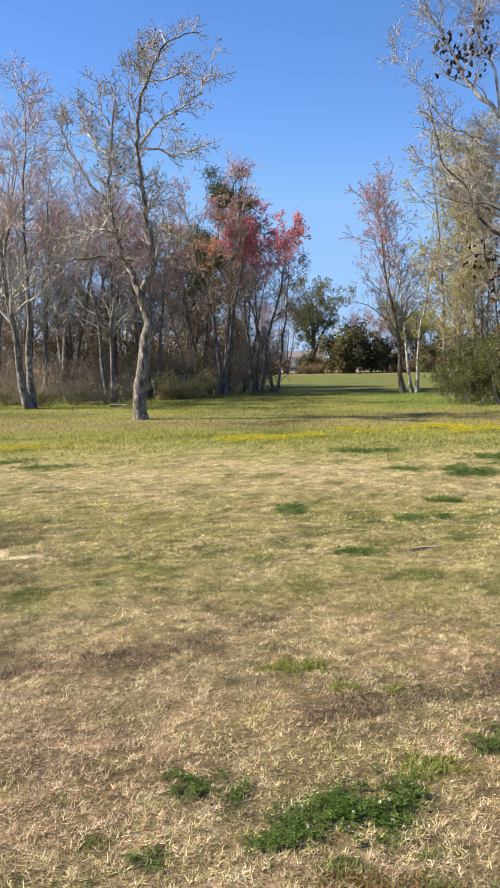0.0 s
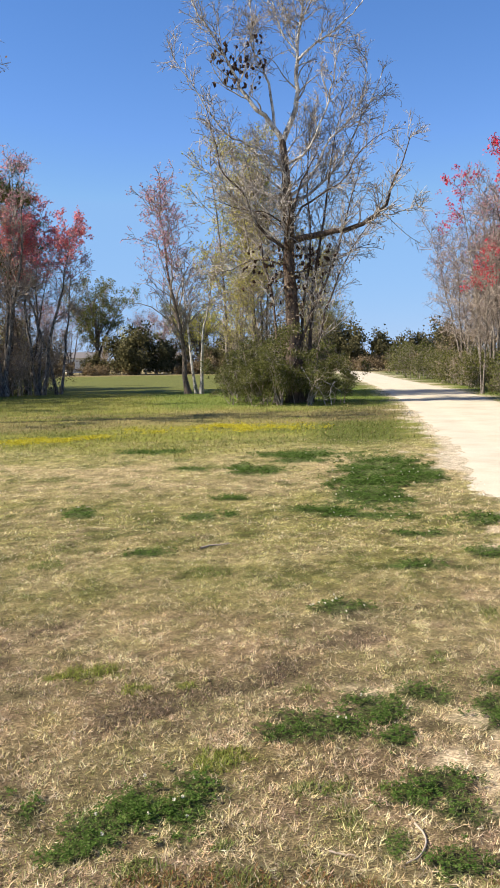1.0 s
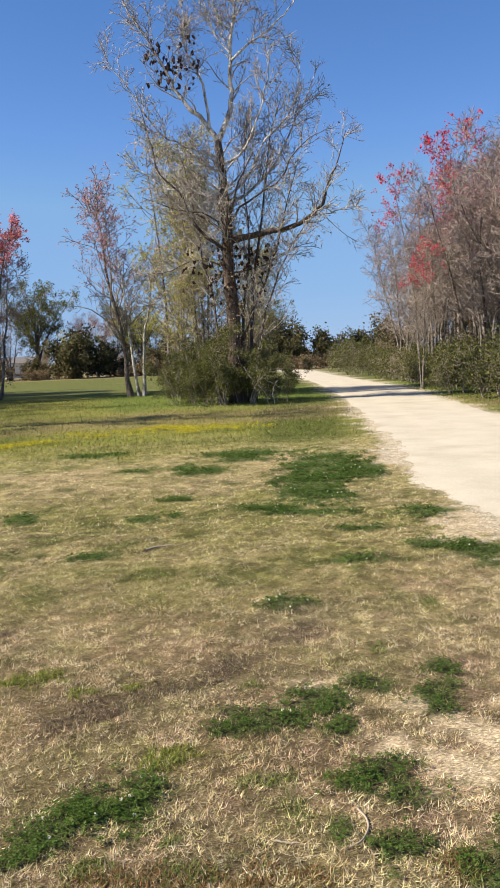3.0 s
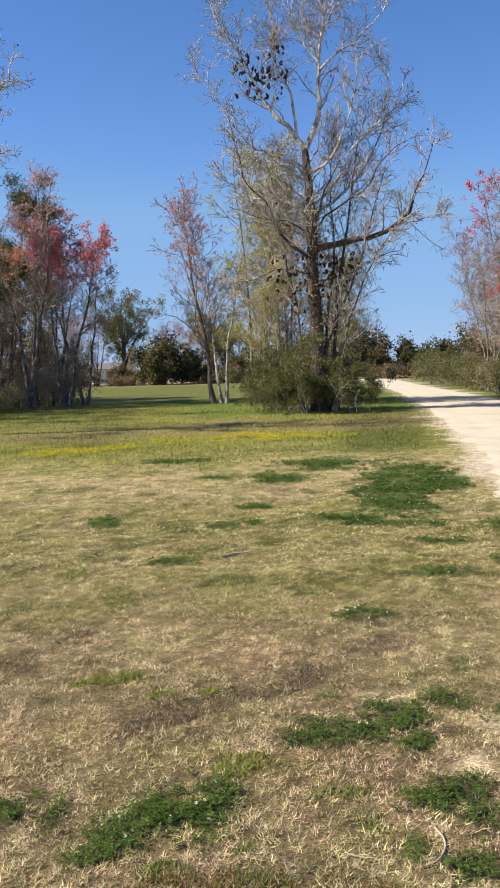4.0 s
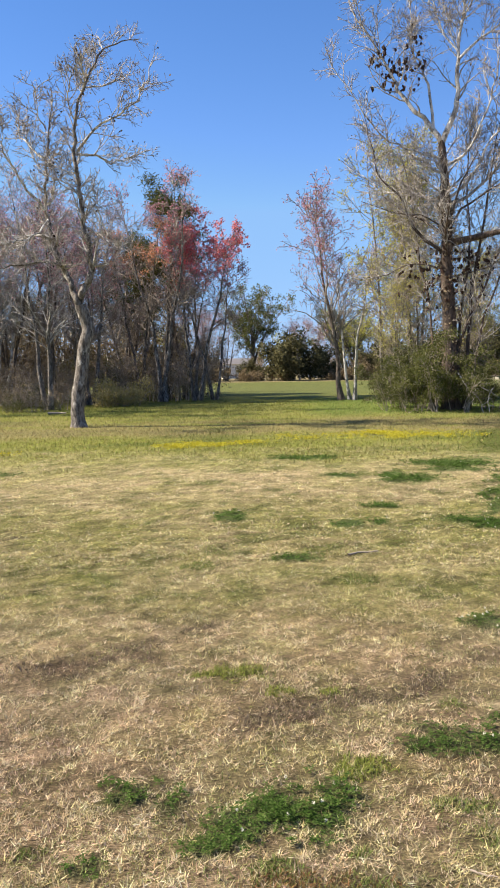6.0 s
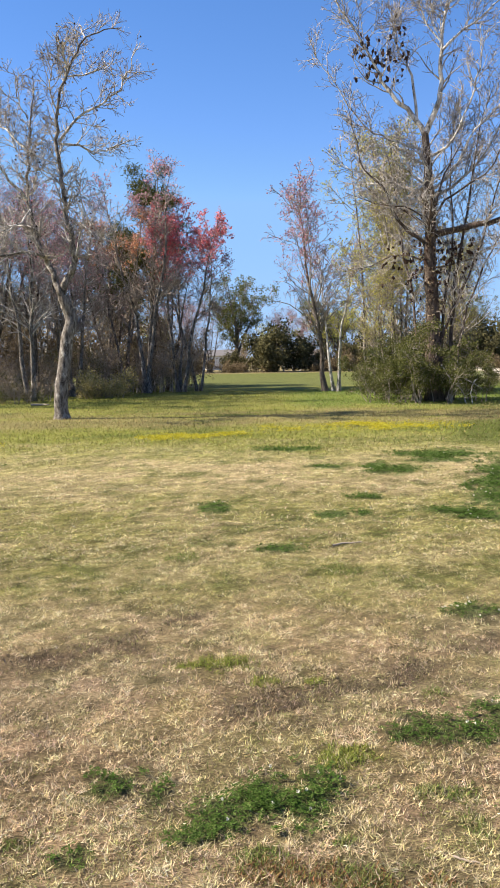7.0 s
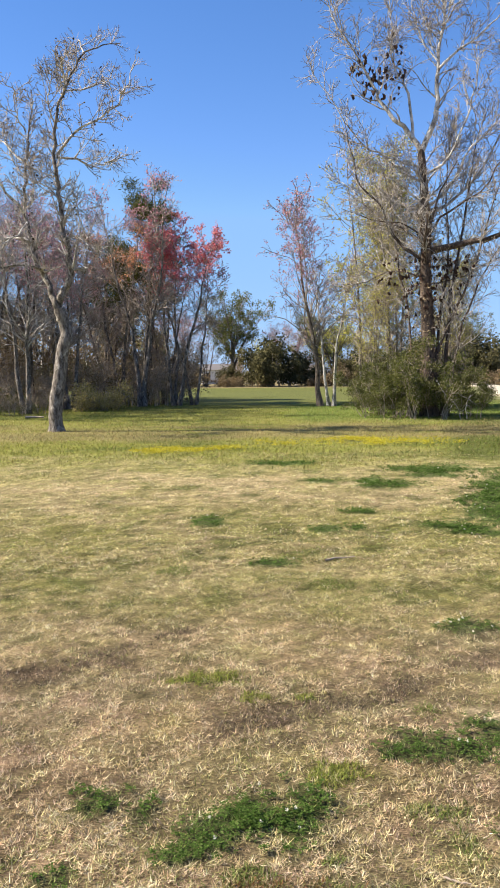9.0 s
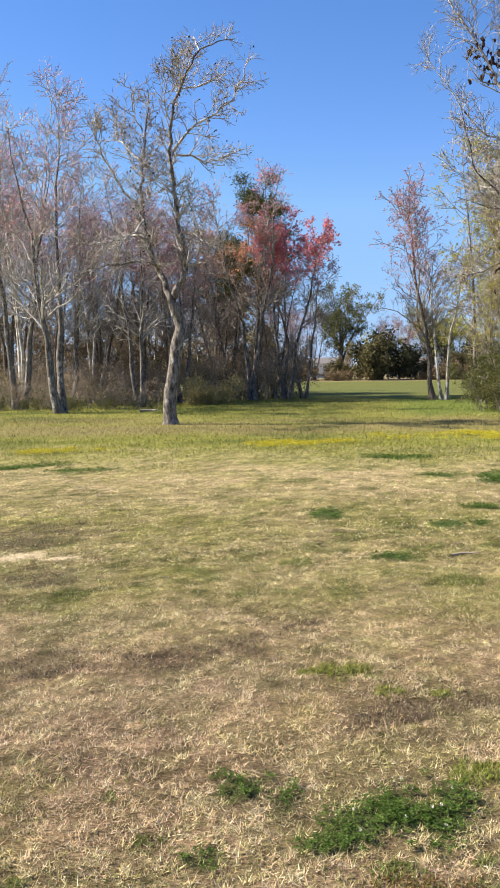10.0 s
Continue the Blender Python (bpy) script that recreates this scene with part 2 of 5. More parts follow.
def sprout(rng, pts, rad, per, u0, u1, angle, length, k, up=0.25, wobble=0.25, thin=0.6, tip=0.3, least=0.004, fade=0.55):
    """Side shoots from the polylines: points and radii of the next level."""
    n = len(pts)
    u = rng.uniform(u0, u1, (n, per))
    p, t, i, w = along(pts, u)
    r = np.arange(n)[:, None]
    r0 = (rad[r, i] * (1 - w) + rad[r, i + 1] * w).ravel() * thin
    p, t, u = p.reshape(-1, 3), t.reshape(-1, 3), u.ravel()
    m = len(p)
    side = unit(np.cross(t, rng.normal(size=(m, 3))))
    a = np.radians(rng.normal(angle, angle * 0.22, m))[:, None]
    d = unit(np.cos(a) * t + np.sin(a) * side + [0, 0, up])
    ln = length * rng.uniform(0.55, 1.25, m) * (1 - fade * (u - u0) / max(u1 - u0, 1e-6))
    out = np.empty((m, k, 3))
    out[:, 0] = p
    for s in range(1, k):
        out[:, s] = out[:, s - 1] + d * (ln / (k - 1))[:, None]
        d = unit(d + rng.normal(size=(m, 3)) * wobble + [0, 0, up * 0.35])
    r0 = np.maximum(r0, least)
    rr = np.maximum(r0[:, None] * np.linspace(1, tip, k), least * 0.7)
    return out, rr


def smooth_line(points, k, rng=None, rough=0.0):
    """A curve of k points through a few given ones."""
    p = np.array(points, dtype=float)
    p = np.vstack([2 * p[0] - p[1], p, 2 * p[-1] - p[-2]])
    n = len(p) - 3
    out = []
    for t in np.linspace(0, n - 1e-6, k):
        i = int(t)
        w = t - i
        a, b, c, d = p[i:i + 4]
        out.append(0.5 * (2 * b + (c - a) * w + (2 * a - 5 * b + 4 * c - d) * w * w + (3 * b - a - 3 * c + d) * w ** 3))
    out = np.array(out)
    if rng is not None:
        out[1:] += rng.normal(size=out[1:].shape) * rough
    return out


def thing(name, place, turn, label, category, group="", kind="", size=1.0):
    ob = new(name)
    ob.empty_display_size = 0.3
    ob.matrix_world = pose(*place, 0, 0, turn) @ Matrix.Diagonal((size, size, size, 1))
    return tagged(ob, label, category, group, kind)


def smoothstep(a, b, x):
    t = np.clip((x - a) / (b - a), 0, 1)
    return t * t * (3 - 2 * t)


def patchy(x, y, scale, seed):
    """Smooth value noise in 0 to 1."""
    x, y = np.asarray(x) / scale, np.asarray(y) / scale
    i, j = np.floor(x), np.floor(y)
    u, v = x - i, y - j
    u, v = u * u * (3 - 2 * u), v * v * (3 - 2 * v)

    def cell(a, b):
        s = np.sin(a * 127.1 + b * 311.7 + seed * 74.7) * 43758.5453
        return s - np.floor(s)
    return (cell(i, j) * (1 - u) + cell(i + 1, j) * u) * (1 - v) + (cell(i, j + 1) * (1 - u) + cell(i + 1, j + 1) * u) * v


def fractal(x, y, scale, seed):
    return 0.5 * patchy(x, y, scale, seed) + 0.3 * patchy(x, y, scale * 0.43, seed + 1) + 0.2 * patchy(x, y, scale * 0.17, seed + 2)


def rough(x, y, scale, seed):
    """Grainy noise in 0 to 1 with detail down to a tenth of its scale."""
    v = 0.32 * patchy(x, y, scale, seed) + 0.26 * patchy(x, y, scale * 0.45, seed + 1) + 0.22 * patchy(x, y, scale * 0.2, seed + 2) + 0.2 * patchy(x, y, scale * 0.09, seed + 3)
    return np.clip(0.5 + (v - 0.5) * 1.6, 0, 1)

# ---- ground ----
STRAW, OLIVE, GREEN = np.array([0.49, 0.398, 0.232]), np.array([0.278, 0.272, 0.088]), np.array([0.105, 0.13, 0.032])
DIRT, SAND, THATCH_SHADE = np.array([0.115, 0.088, 0.062]), np.array([0.58, 0.48, 0.33]), np.array([0.15, 0.115, 0.072])

# middle x, y, half width across the line of sight, half depth along it
CLOVER_NEAR = [(0.07, 2.78, 0.11, 0.09), (0.20, 2.90, 0.11, 0.14), (0.36, 3.00, 0.13, 0.16), (0.53, 2.96, 0.14, 0.17), (0.62, 3.10, 0.09, 0.13), (0.53, 3.28, 0.03, 0.05),
               (-0.24, 3.14, 0.09, 0.12), (-0.32, 3.27, 0.05, 0.06), (-0.05, 3.11, 0.06, 0.12), (-0.11, 3.26, 0.03, 0.05), (-0.34, 2.69, 0.08, 0.08)]
CLOVER_SIDE = [(2.16, 3.47, 0.11, 0.20), (2.37, 3.79, 0.09, 0.11), (1.91, 3.72, 0.13, 0.12), (1.60, 3.64, 0.20, 0.15), (1.30, 3.54, 0.19, 0.13), (1.07, 3.52, 0.10, 0.07), (1.58, 3.31, 0.08, 0.11),
               (1.58, 2.88, 0.14, 0.12), (1.43, 2.81, 0.14, 0.12), (1.58, 2.68, 0.12, 0.12), (1.38, 2.37, 0.09, 0.08), (1.28, 2.23, 0.04, 0.06), (1.61, 2.12, 0.12, 0.14), (1.79, 2.31, 0.08, 0.10), (1.22, 2.53, 0.04, 0.07)]
CLOVER_MID = [(2.06, 5.24, 0.19, 0.20), (3.06, 6.13, 0.24, 0.16), (3.88, 6.42, 0.28, 0.21), (4.05, 6.02, 0.24, 0.28), (4.00, 5.57, 0.20, 0.2), (4.68, 7.78, 0.36, 0.30), (3.59, 7.28, 0.25, 0.16),
              (0.42, 9.51, 0.26, 0.37), (1.72, 8.95, 0.18, 0.20), (2.08, 9.00, 0.11, 0.17), (3.16, 8.84, 0.37, 0.25), (1.00, 7.25, 0.22, 0.12)]
CLOVER_FAR = [(5.24, 12.28, 0.62, 1.5), (4.01, 9.73, 0.44, 1.1), (3.41, 8.5, 0.50, 0.25), (5.5, 11.5, 0.40, 1.2), (3.19, 13.06, 0.17, 0.5), (2.34, 10.13, 0.18, 0.18), (4.55, 11.0, 0.5, 0.9),
              (4.68, 14.39, 0.80, 0.6), (3.34, 12.57, 0.45, 0.5), (4.40, 13.66, 0.47, 0.5), (2.16, 15.72, 0.54, 0.3), (2.37, 13.09, 0.23, 0.21), (-5.2, 14.6, 0.9, 0.4), (-3.6, 14.2, 0.5, 0.25)]
CLOVER_ALL = CLOVER_NEAR + CLOVER_SIDE + CLOVER_MID + CLOVER_FAR
# thin green growth in the straw, and brighter yellow-green growth
THIN_GREEN = [(1.12, 2.98, 0.14, 0.06), (1.12, 2.72, 0.05, 0.08), (1.55, 2.20, 0.06, 0.10), (1.35, 3.98, 0.06, 0.05), (2.19, 4.18, 0.05, 0.08), (2.95, 4.90, 0.07, 0.18), (3.17, 4.17, 0.08, 0.07), (1.36, 2.90, 0.06, 0.04),
              (0.63, 2.69, 0.04, 0.05), (0.32, 2.64, 0.12, 0.06), (0.67, 2.46, 0.09, 0.06), (1.30, 6.40, 0.22, 0.18), (0.04, 7.06, 0.11, 0.13), (-0.74, 3.11, 0.03, 0.04), (-1.68, 6.09, 0.11, 0.16), (-0.56, 2.78, 0.06, 0.05), (-0.96, 2.54, 0.05, 0.06)]
LIME_GREEN = [(0.78, 3.32, 0.11, 0.13), (0.27, 4.49, 0.17, 0.09), (0.50, 4.20, 0.13, 0.06), (0.74, 4.18, 0.06, 0.05)]
BARE = [(-2.5, 8.4, 0.55, 0.7), (-2.11, 6.65, 0.38, 0.3), (-0.33, 4.62, 0.06, 0.06)]
# old flattened turf, greyer than the rest
MATTED = [(-1.2, 3.7, 0.6, 0.55), (-2.0, 5.2, 0.7, 0.9), (-0.5, 4.3, 0.7, 0.35), (-2.4, 7.2, 0.7, 1.3), (0.9, 4.1, 0.7, 0.4), (1.9, 4.9, 0.5, 0.5), (0.7, 2.5, 0.4, 0.15)]
# worn wheel tracks: points, half width, how bare
TRACKS = [([(-1.9, 4.35), (-1.35, 4.66), (-0.91, 4.63), (-0.62, 4.70), (-0.33, 4.90)], 0.24, 0.95), ([(-0.33, 4.90), (-0.06, 5.26), (0.21, 5.44)], 0.14, 0.85), ([(0.21, 5.44), (0.60, 5.99), (1.00, 6.44)], 0.16, 0.4), ([(0.39, 3.90), (0.69, 4.03), (1.05, 4.08), (1.35, 4.29), (2.0, 4.75)], 0.15, 0.7), ([(0.60, 3.62), (0.86, 3.84)], 0.09, 0.6)]
SANDY = [(1.69, 3.87, 0.13, 0.10), (1.93, 2.78, 0.16, 0.2), (2.15, 3.0, 0.2, 0.22), (1.75, 3.05, 0.14, 0.08), (2.0, 3.42, 0.09, 0.07), (3.95, 5.2, 0.2, 0.9), (-2.48, 7.46, 0.22, 0.15), (-2.05, 7.33, 0.12, 0.08), (4.5, 7.0, 0.25, 0.7)]
YELLOW = [(0.13, 18.08, 0.74, 0.5), (1.2, 18.4, 0.6, 0.5), (4.4, 20.2, 0.85, 0.9), (5.5, 20.4, 0.75, 0.9), (2.8, 20.2, 0.75, 0.7), (6.3, 20.1, 0.6, 0.8), (-4.78, 16.75, 0.72, 0.4)]

ROAD_MID = [(2.0, -90.0), (4.2, -45.0), (5.8, -18.0), (6.5, -6.0), (6.9, 2.0), (7.2, 6.0), (8.28, 11.0), (10.5, 17.0), (14.4, 27.0), (18.4, 37.5), (23.2, 52.0), (29.5, 72.0), (36.2, 92.0), (41.5, 112.0), (46.0, 135.0)]
ROAD_HALF = [2.4, 2.4, 2.5, 2.9, 3.2, 2.75, 2.26, 2.06, 1.95, 2.15, 1.95, 1.9, 1.9, 1.9, 1.9]


def blots(x, y, spots, ragged=0.55, seed=5.0):
    """How much of each place lies in one of the spots, with ragged edges, finer near the walk."""
    out = np.zeros_like(x)
    for cx, cy, a, b in spots:
        d = math.hypot(cx, cy)
        ux, uy = cx / d, cy / d
        dx, dy = x - cx, y - cy
        at = np.nonzero(np.hypot(dx, dy) < 3.2 * max(a, b))
        dx, dy = dx[at], dy[at]
        grain = 0.30 if cy < 4.7 else 0.6
        n = (0.4 * rough(x[at], y[at], grain, seed) + 0.6 * rough(x[at], y[at], grain * 0.3, seed + 4) - 0.5) * 2.6 * ragged
        r = np.hypot((dx * uy - dy * ux) / a, (dx * ux + dy * uy) / b)
        out[at] = np.maximum(out[at], smoothstep(1.25, 0.7, r + n * np.minimum(1, r + 0.2)))
    return out


road_line = np.column_stack([smooth_line([(*p, 0) for p in ROAD_MID], 260)[:, :2], smooth_line([(h, 0, 0) for h in ROAD_HALF], 260)[:, 0]])


def road_gap(x, y):
    """Distance from the road's edge; below 0 is on the road."""
    cx, h = np.interp(y, road_line[:, 1], road_line[:, 0]), np.interp(y, road_line[:, 1], road_line[:, 2])
    slope = np.interp(y, road_line[:, 1], np.gradient(road_line[:, 0]) / np.gradient(road_line[:, 1]))
    gap = np.abs(x - cx) / np.sqrt(1 + slope ** 2) - h
    return np.where((y > -88) & (y < 112), gap, 1e3)


def worn(x, y):
    """How bare the turf is, in the tracks and the bare spots."""
    out = 0.65 * blots(x, y, BARE, 1.2, 8.0)
    ragged = (0.5 * rough(x, y, 0.3, 141) + 0.5 * rough(x, y, 0.09, 145) - 0.5) * 1.7
    for points, half, much in TRACKS:
        d = np.full(np.shape(x), 9.0)
        for (ax, ay), (bx, by) in zip(points, points[1:]):
            k = np.clip(((x - ax) * (bx - ax) + (y - ay) * (by - ay)) / ((bx - ax) ** 2 + (by - ay) ** 2), 0, 1)
            d = np.minimum(d, np.hypot(x - ax - k * (bx - ax), y - ay - k * (by - ay)))
        gone = (0.4 + 0.6 * smoothstep(0.25, 0.6, 0.6 * patchy(x, y, 0.4, 143) + 0.4 * patchy(x, y, 0.12, 147))) * much
        out = np.maximum(out, smoothstep(1.1, 0.45, d / half + ragged) * gone)
    return out


def edge_shift(x, y):
    return 4.5 * rough(x, y * 1.6, 2.5, 9)


def ground_colour(x, y):
    """Base colour of turf at each place: straw, olive, green, bare soil and sand."""
    share = 0.20 + 0.42 * smoothstep(4.4, 6.5, y) - 0.30 * smoothstep(9.5, 12.0, y) * (1 - smoothstep(13.0, 16.0, y))
    g = np.clip(share + 0.9 * (rough(x, y, 0.9, 3) - 0.5) + 0.45 * (rough(x, y, 0.13, 71) - 0.5), 0, 1)
    edge = smoothstep(13.2, 19.5, y + edge_shift(x, y) - 2.2)
    g = np.clip(np.maximum(g, edge * (0.55 + 0.8 * rough(x, y * 1.5, 1.6, 77))), 0, 1)
    c = STRAW + (OLIVE - STRAW) * g[..., None]
    c = c + (MEADOW - c) * (edge * (0.35 + 0.5 * rough(x * 0.5, y, 1.4, 75)))[..., None]
    lush = 0.7 * smoothstep(0.56, 0.72, 0.5 * rough(x, y, 0.9, 21) + 0.5 * rough(x, y, 0.22, 23)) * smoothstep(4.0, 6.0, y) * (1 - edge)
    lush += edge * smoothstep(0.42, 0.75, rough(x * 0.6, y, 2.4, 79)) * (0.6 + 0.3 * smoothstep(24, 30, y)) * (1 - 0.45 * smoothstep(50, 58, y))
    gap = road_gap(x, y)
    lush = np.maximum(lush, 0.9 * smoothstep(4.5, 2.0, gap) * smoothstep(0.0, 0.8, gap) * smoothstep(0.30, 0.36, x / np.maximum(y, 1.0)) * smoothstep(14, 17, y))
    c = c + (GREEN - c) * np.clip(lush, 0, 1)[..., None]
    dry = smoothstep(20.5, 22.5, y) * (1 - smoothstep(27, 31, y)) * 0.45 * smoothstep(0.3, 0.65, rough(x * 0.3, y, 2, 31))
    c = c + (np.array([0.30, 0.225, 0.135]) - c) * dry[..., None]
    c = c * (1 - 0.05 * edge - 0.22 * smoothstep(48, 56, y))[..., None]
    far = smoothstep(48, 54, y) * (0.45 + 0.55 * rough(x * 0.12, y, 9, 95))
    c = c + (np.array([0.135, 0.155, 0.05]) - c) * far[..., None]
    c = c + (np.array([0.30, 0.235, 0.135]) - c) * (smoothstep(102, 108, y + 4 * rough(x * 0.2, y, 5, 97)) * 0.75)[..., None]
    c = c + (np.array([0.14, 0.20, 0.045]) - c) * (smoothstep(29, 33, y + 3 * rough(x, y, 3, 98)) * (1 - smoothstep(44, 50, y)) * smoothstep(0.10, 0.17, x / np.maximum(y, 1.0)) * 0.75)[..., None]
    c = c + (CLOVER_TONE - c) * (0.8 * blots(x, y, CLOVER_ALL, 0.8))[..., None]
    c = c + (np.array([0.13, 0.15, 0.045]) - c) * (0.5 * blots(x, y, THIN_GREEN, 1.0, 19.0))[..., None]
    c = c + (np.array([0.20, 0.215, 0.055]) - c) * (0.55 * blots(x, y, LIME_GREEN, 1.0, 19.0))[..., None]
    soil_shows = worn(x, y) * (0.45 + 0.55 * smoothstep(0.40, 0.58, rough(x + 0.5 * y, y, 0.16, 83)))
    c = c + (DIRT - c) * (0.95 * soil_shows)[..., None]
    turf_mix = blots(x, y, MATTED, 0.8, 37.0) * (0.35 + 0.65 * rough(x, y, 0.25, 39))
    c = c + (np.array([0.27, 0.235, 0.15]) - c) * (0.4 * turf_mix)[..., None]
    close = smoothstep(26, 10, np.hypot(x, y))
    tuft = 1 + close * ((rough(x, y, 0.10, 85) - 0.5) * 0.9 + (rough(x, y, 0.30, 89) - 0.5) * 0.55)
    c = c * tuft[..., None]
    rosy = close * smoothstep(0.45, 0.7, rough(x, y, 0.5, 91)) * smoothstep(7.5, 4.5, y)
    c = c * (1 + rosy[..., None] * np.array([0.05, -0.03, 0.05]))
    verge = verge_share(x, y, gap)
    c = c + (VERGE - c) * (0.92 * verge)[..., None]
    return c + (SAND - c) * (0.95 * blots(x, y, SANDY, 1.2, 11.0))[..., None]


def verge_share(x, y, gap):
    return np.maximum(smoothstep(0.12, -0.15, gap + (rough(x, y, 0.8, 14) - 0.5) * 1.5), smoothstep(-0.05, -0.3, gap))


def sandiness(x, y, gap):
    return np.maximum(0.95 * blots(x, y, SANDY, 1.2, 11.0), verge_share(x, y, gap) * 0.9)


MEADOW, VERGE = np.array([0.22, 0.245, 0.042]), np.array([0.62, 0.545, 0.43])
CLOVER_TONE = np.array([0.065, 0.12, 0.03])


def spaced(fine_lo, fine_hi, step, lo, hi, grow, back):
    mid = list(np.arange(fine_lo, fine_hi + step / 2, step))
    up, d = [mid[-1]], step
    while up[-1] < hi:
        d *= grow
        up.append(up[-1] + d)
    down, d = [mid[0]], step
    while down[-1] > lo:
        d *= back
        down.append(down[-1] - d)
    return np.array(down[:0:-1] + mid + up[1:])


def ground_height(x, y):
    near = smoothstep(40, 10, np.hypot(x, y))
    z = (fractal(x, y, 0.5, 41) - 0.5) * 0.035 * near + (patchy(x, y, 3.5, 44) - 0.5) * 0.05 * near
    z -= 0.012 * worn(x, y)
    return z - 0.035 * smoothstep(-0.3, -1.1, road_gap(x, y))


def build_ground():
    xs, ys = spaced(-4.0, 7.0, 0.09, -2500, 2500, 1.10, 1.10), spaced(1.7, 8.5, 0.08, -1500, 4000, 1.025, 1.07)
    x, y = np.meshgrid(xs, ys)
    z = ground_height(x, y)
    n, m = x.shape
    i = np.arange(n * m).reshape(n, m)
    f = np.stack([i[:-1, :-1], i[:-1, 1:], i[1:, 1:], i[1:, :-1]], -1).reshape(-1, 4)
    c = ground_colour(x, y)
    # Thatch brown plus painted shade between blades: ground colour darkens towards the walk.
    turf_mix = (0.50 * smoothstep(17, 7, np.hypot(x, y)) + 0.32 * smoothstep(7.0, 3.4, np.hypot(x, y))) * (1 - sandiness(x, y, road_gap(x, y)))
    c = c + (c * THATCH_SHADE / STRAW - c) * turf_mix[..., None]
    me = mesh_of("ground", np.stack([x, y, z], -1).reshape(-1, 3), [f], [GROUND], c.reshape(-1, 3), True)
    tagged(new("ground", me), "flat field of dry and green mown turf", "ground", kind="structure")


def build_road():
    n, m = 1040, 21
    line = np.column_stack([np.interp(np.linspace(0, 259, n), np.arange(260), road_line[:, k]) for k in range(3)])
    p = line[:, :2]
    t = unit(np.gradient(p, axis=0))
    side = np.column_stack([t[:, 1], -t[:, 0]])
    s = np.linspace(-1, 1, m)
    x = p[:, :1] + side[:, :1] * line[:, 2:] * s
    y = p[:, 1:] + side[:, 1:] * line[:, 2:] * s
    wave = (rough(x, y, 0.9, 51) - 0.5) * 0.6 * (np.abs(s) ** 4)
    x, y = x + side[:, :1] * wave, y + side[:, 1:] * wave
    z = 0.014 - 0.045 * np.abs(s) ** 8 - 0.016 * np.exp(-((np.abs(s) - 0.45) / 0.14) ** 2) + (fractal(x, y, 0.9, 55) - 0.5) * 0.02
    i = np.arange(n * m).reshape(n, m)
    f = np.stack([i[:-1, :-1], i[:-1, 1:], i[1:, 1:], i[1:, :-1]], -1).reshape(-1, 4)
    me = mesh_of("road", np.stack([x, y, z], -1).reshape(-1, 3), [f], [ROAD], None, True)
    tagged(new("road", me), "pale sandy gravel track bleached by sun", "dirt road", kind="structure")


# ---- trees ----


def tree_parts(rng, stems, trunk_bark, twig_bark, root, first, second, third, buds=None, bud_size=0.05, per_twig=2, extra=None, split=False, joined=False, limb_bark=None, loose=0.5, pale_from=-1.0, pods=0.0, fine_bark=None):
    """Stems with their limbs, branches, twigs and buds as parts under root.
    stems: (points, radius at foot, radius at tip). first to third: arguments of sprout."""
    lines = []
    for pts, r0, r1 in stems:
        k = len(pts)
        taper = np.linspace(0, 1, k) ** 0.8
        rad = r0 + (r1 - r0) * taper
        if pts[0][2] < 0.1:
            rad[0] *= 1.35
        lines.append((np.array(pts)[None], rad[None]))
    if split:
        for i, (p, r) in enumerate(lines):
            v, f = tubes([(p, r, 10)])
            part("trunk" if i == 0 else "limb", mesh_of("limb", v, f, [trunk_bark if i == 0 else (limb_bark or trunk_bark) if p[0, 0, 2] > pale_from else trunk_bark], None, True), root)
    else:
        for p, r in [] if joined else lines:
            v, f = tubes([(p, r, 7)])
            part("stem" if len(lines) > 1 else "trunk", mesh_of("stem", v, f, [trunk_bark], None, True), root)
    a = [sprout(rng, p, r, max(2, int(first["density"] * np.linalg.norm(np.diff(p[0], axis=0), axis=1).sum())), **first["shape"]) for p, r in (lines[1:] if split else lines)]
    b = [sprout(rng, p, r, **second) for p, r in a]
    c = [sprout(rng, p, r, **third) for p, r in b]
    v, f = tubes([(p, r, 4) for p, r in (a + lines if joined else a)])
    tagged(part("branchwork", mesh_of("branchwork", v, f, [twig_bark], None, True), root), kind="stuff")
    v, f = ribbons(b + c) if not split else tubes([(p, r, 3) for p, r in b])
    if split:
        tagged(part("fine_branchwork", mesh_of("fine_branchwork", v, f, [twig_bark], None, True), root), kind="stuff")
        v, f = ribbons(c)
    tagged(part("twig_crown", mesh_of("twig_crown", v, f, [fine_bark or twig_bark], None, True), root), kind="stuff")
    if pods:
        tips = np.concatenate([p[:, -1] for p, _ in b + c])
        tips = tips[rng.uniform(size=len(tips)) < pods]
        v, f = flakes(rng, tips, 0.075, 0.5, 0.8)
        tagged(part("seed_pod", mesh_of("seed_pod", v, f, [BUD_DARK]), root, "small dark dry seed pods"), kind="stuff")
    if buds:
        ends = np.concatenate([along(p, rng.uniform(0.35, 1, (len(p), per_twig)))[0].reshape(-1, 3) for p, _ in c])
        if extra:
            ends = ends[extra(ends, rng)]
        v, f = flakes(rng, ends + rng.normal(size=ends.shape) * bud_size * loose, bud_size)
        tagged(part("foliage", mesh_of("foliage", v, f, [buds]), root), kind="stuff")
    return c


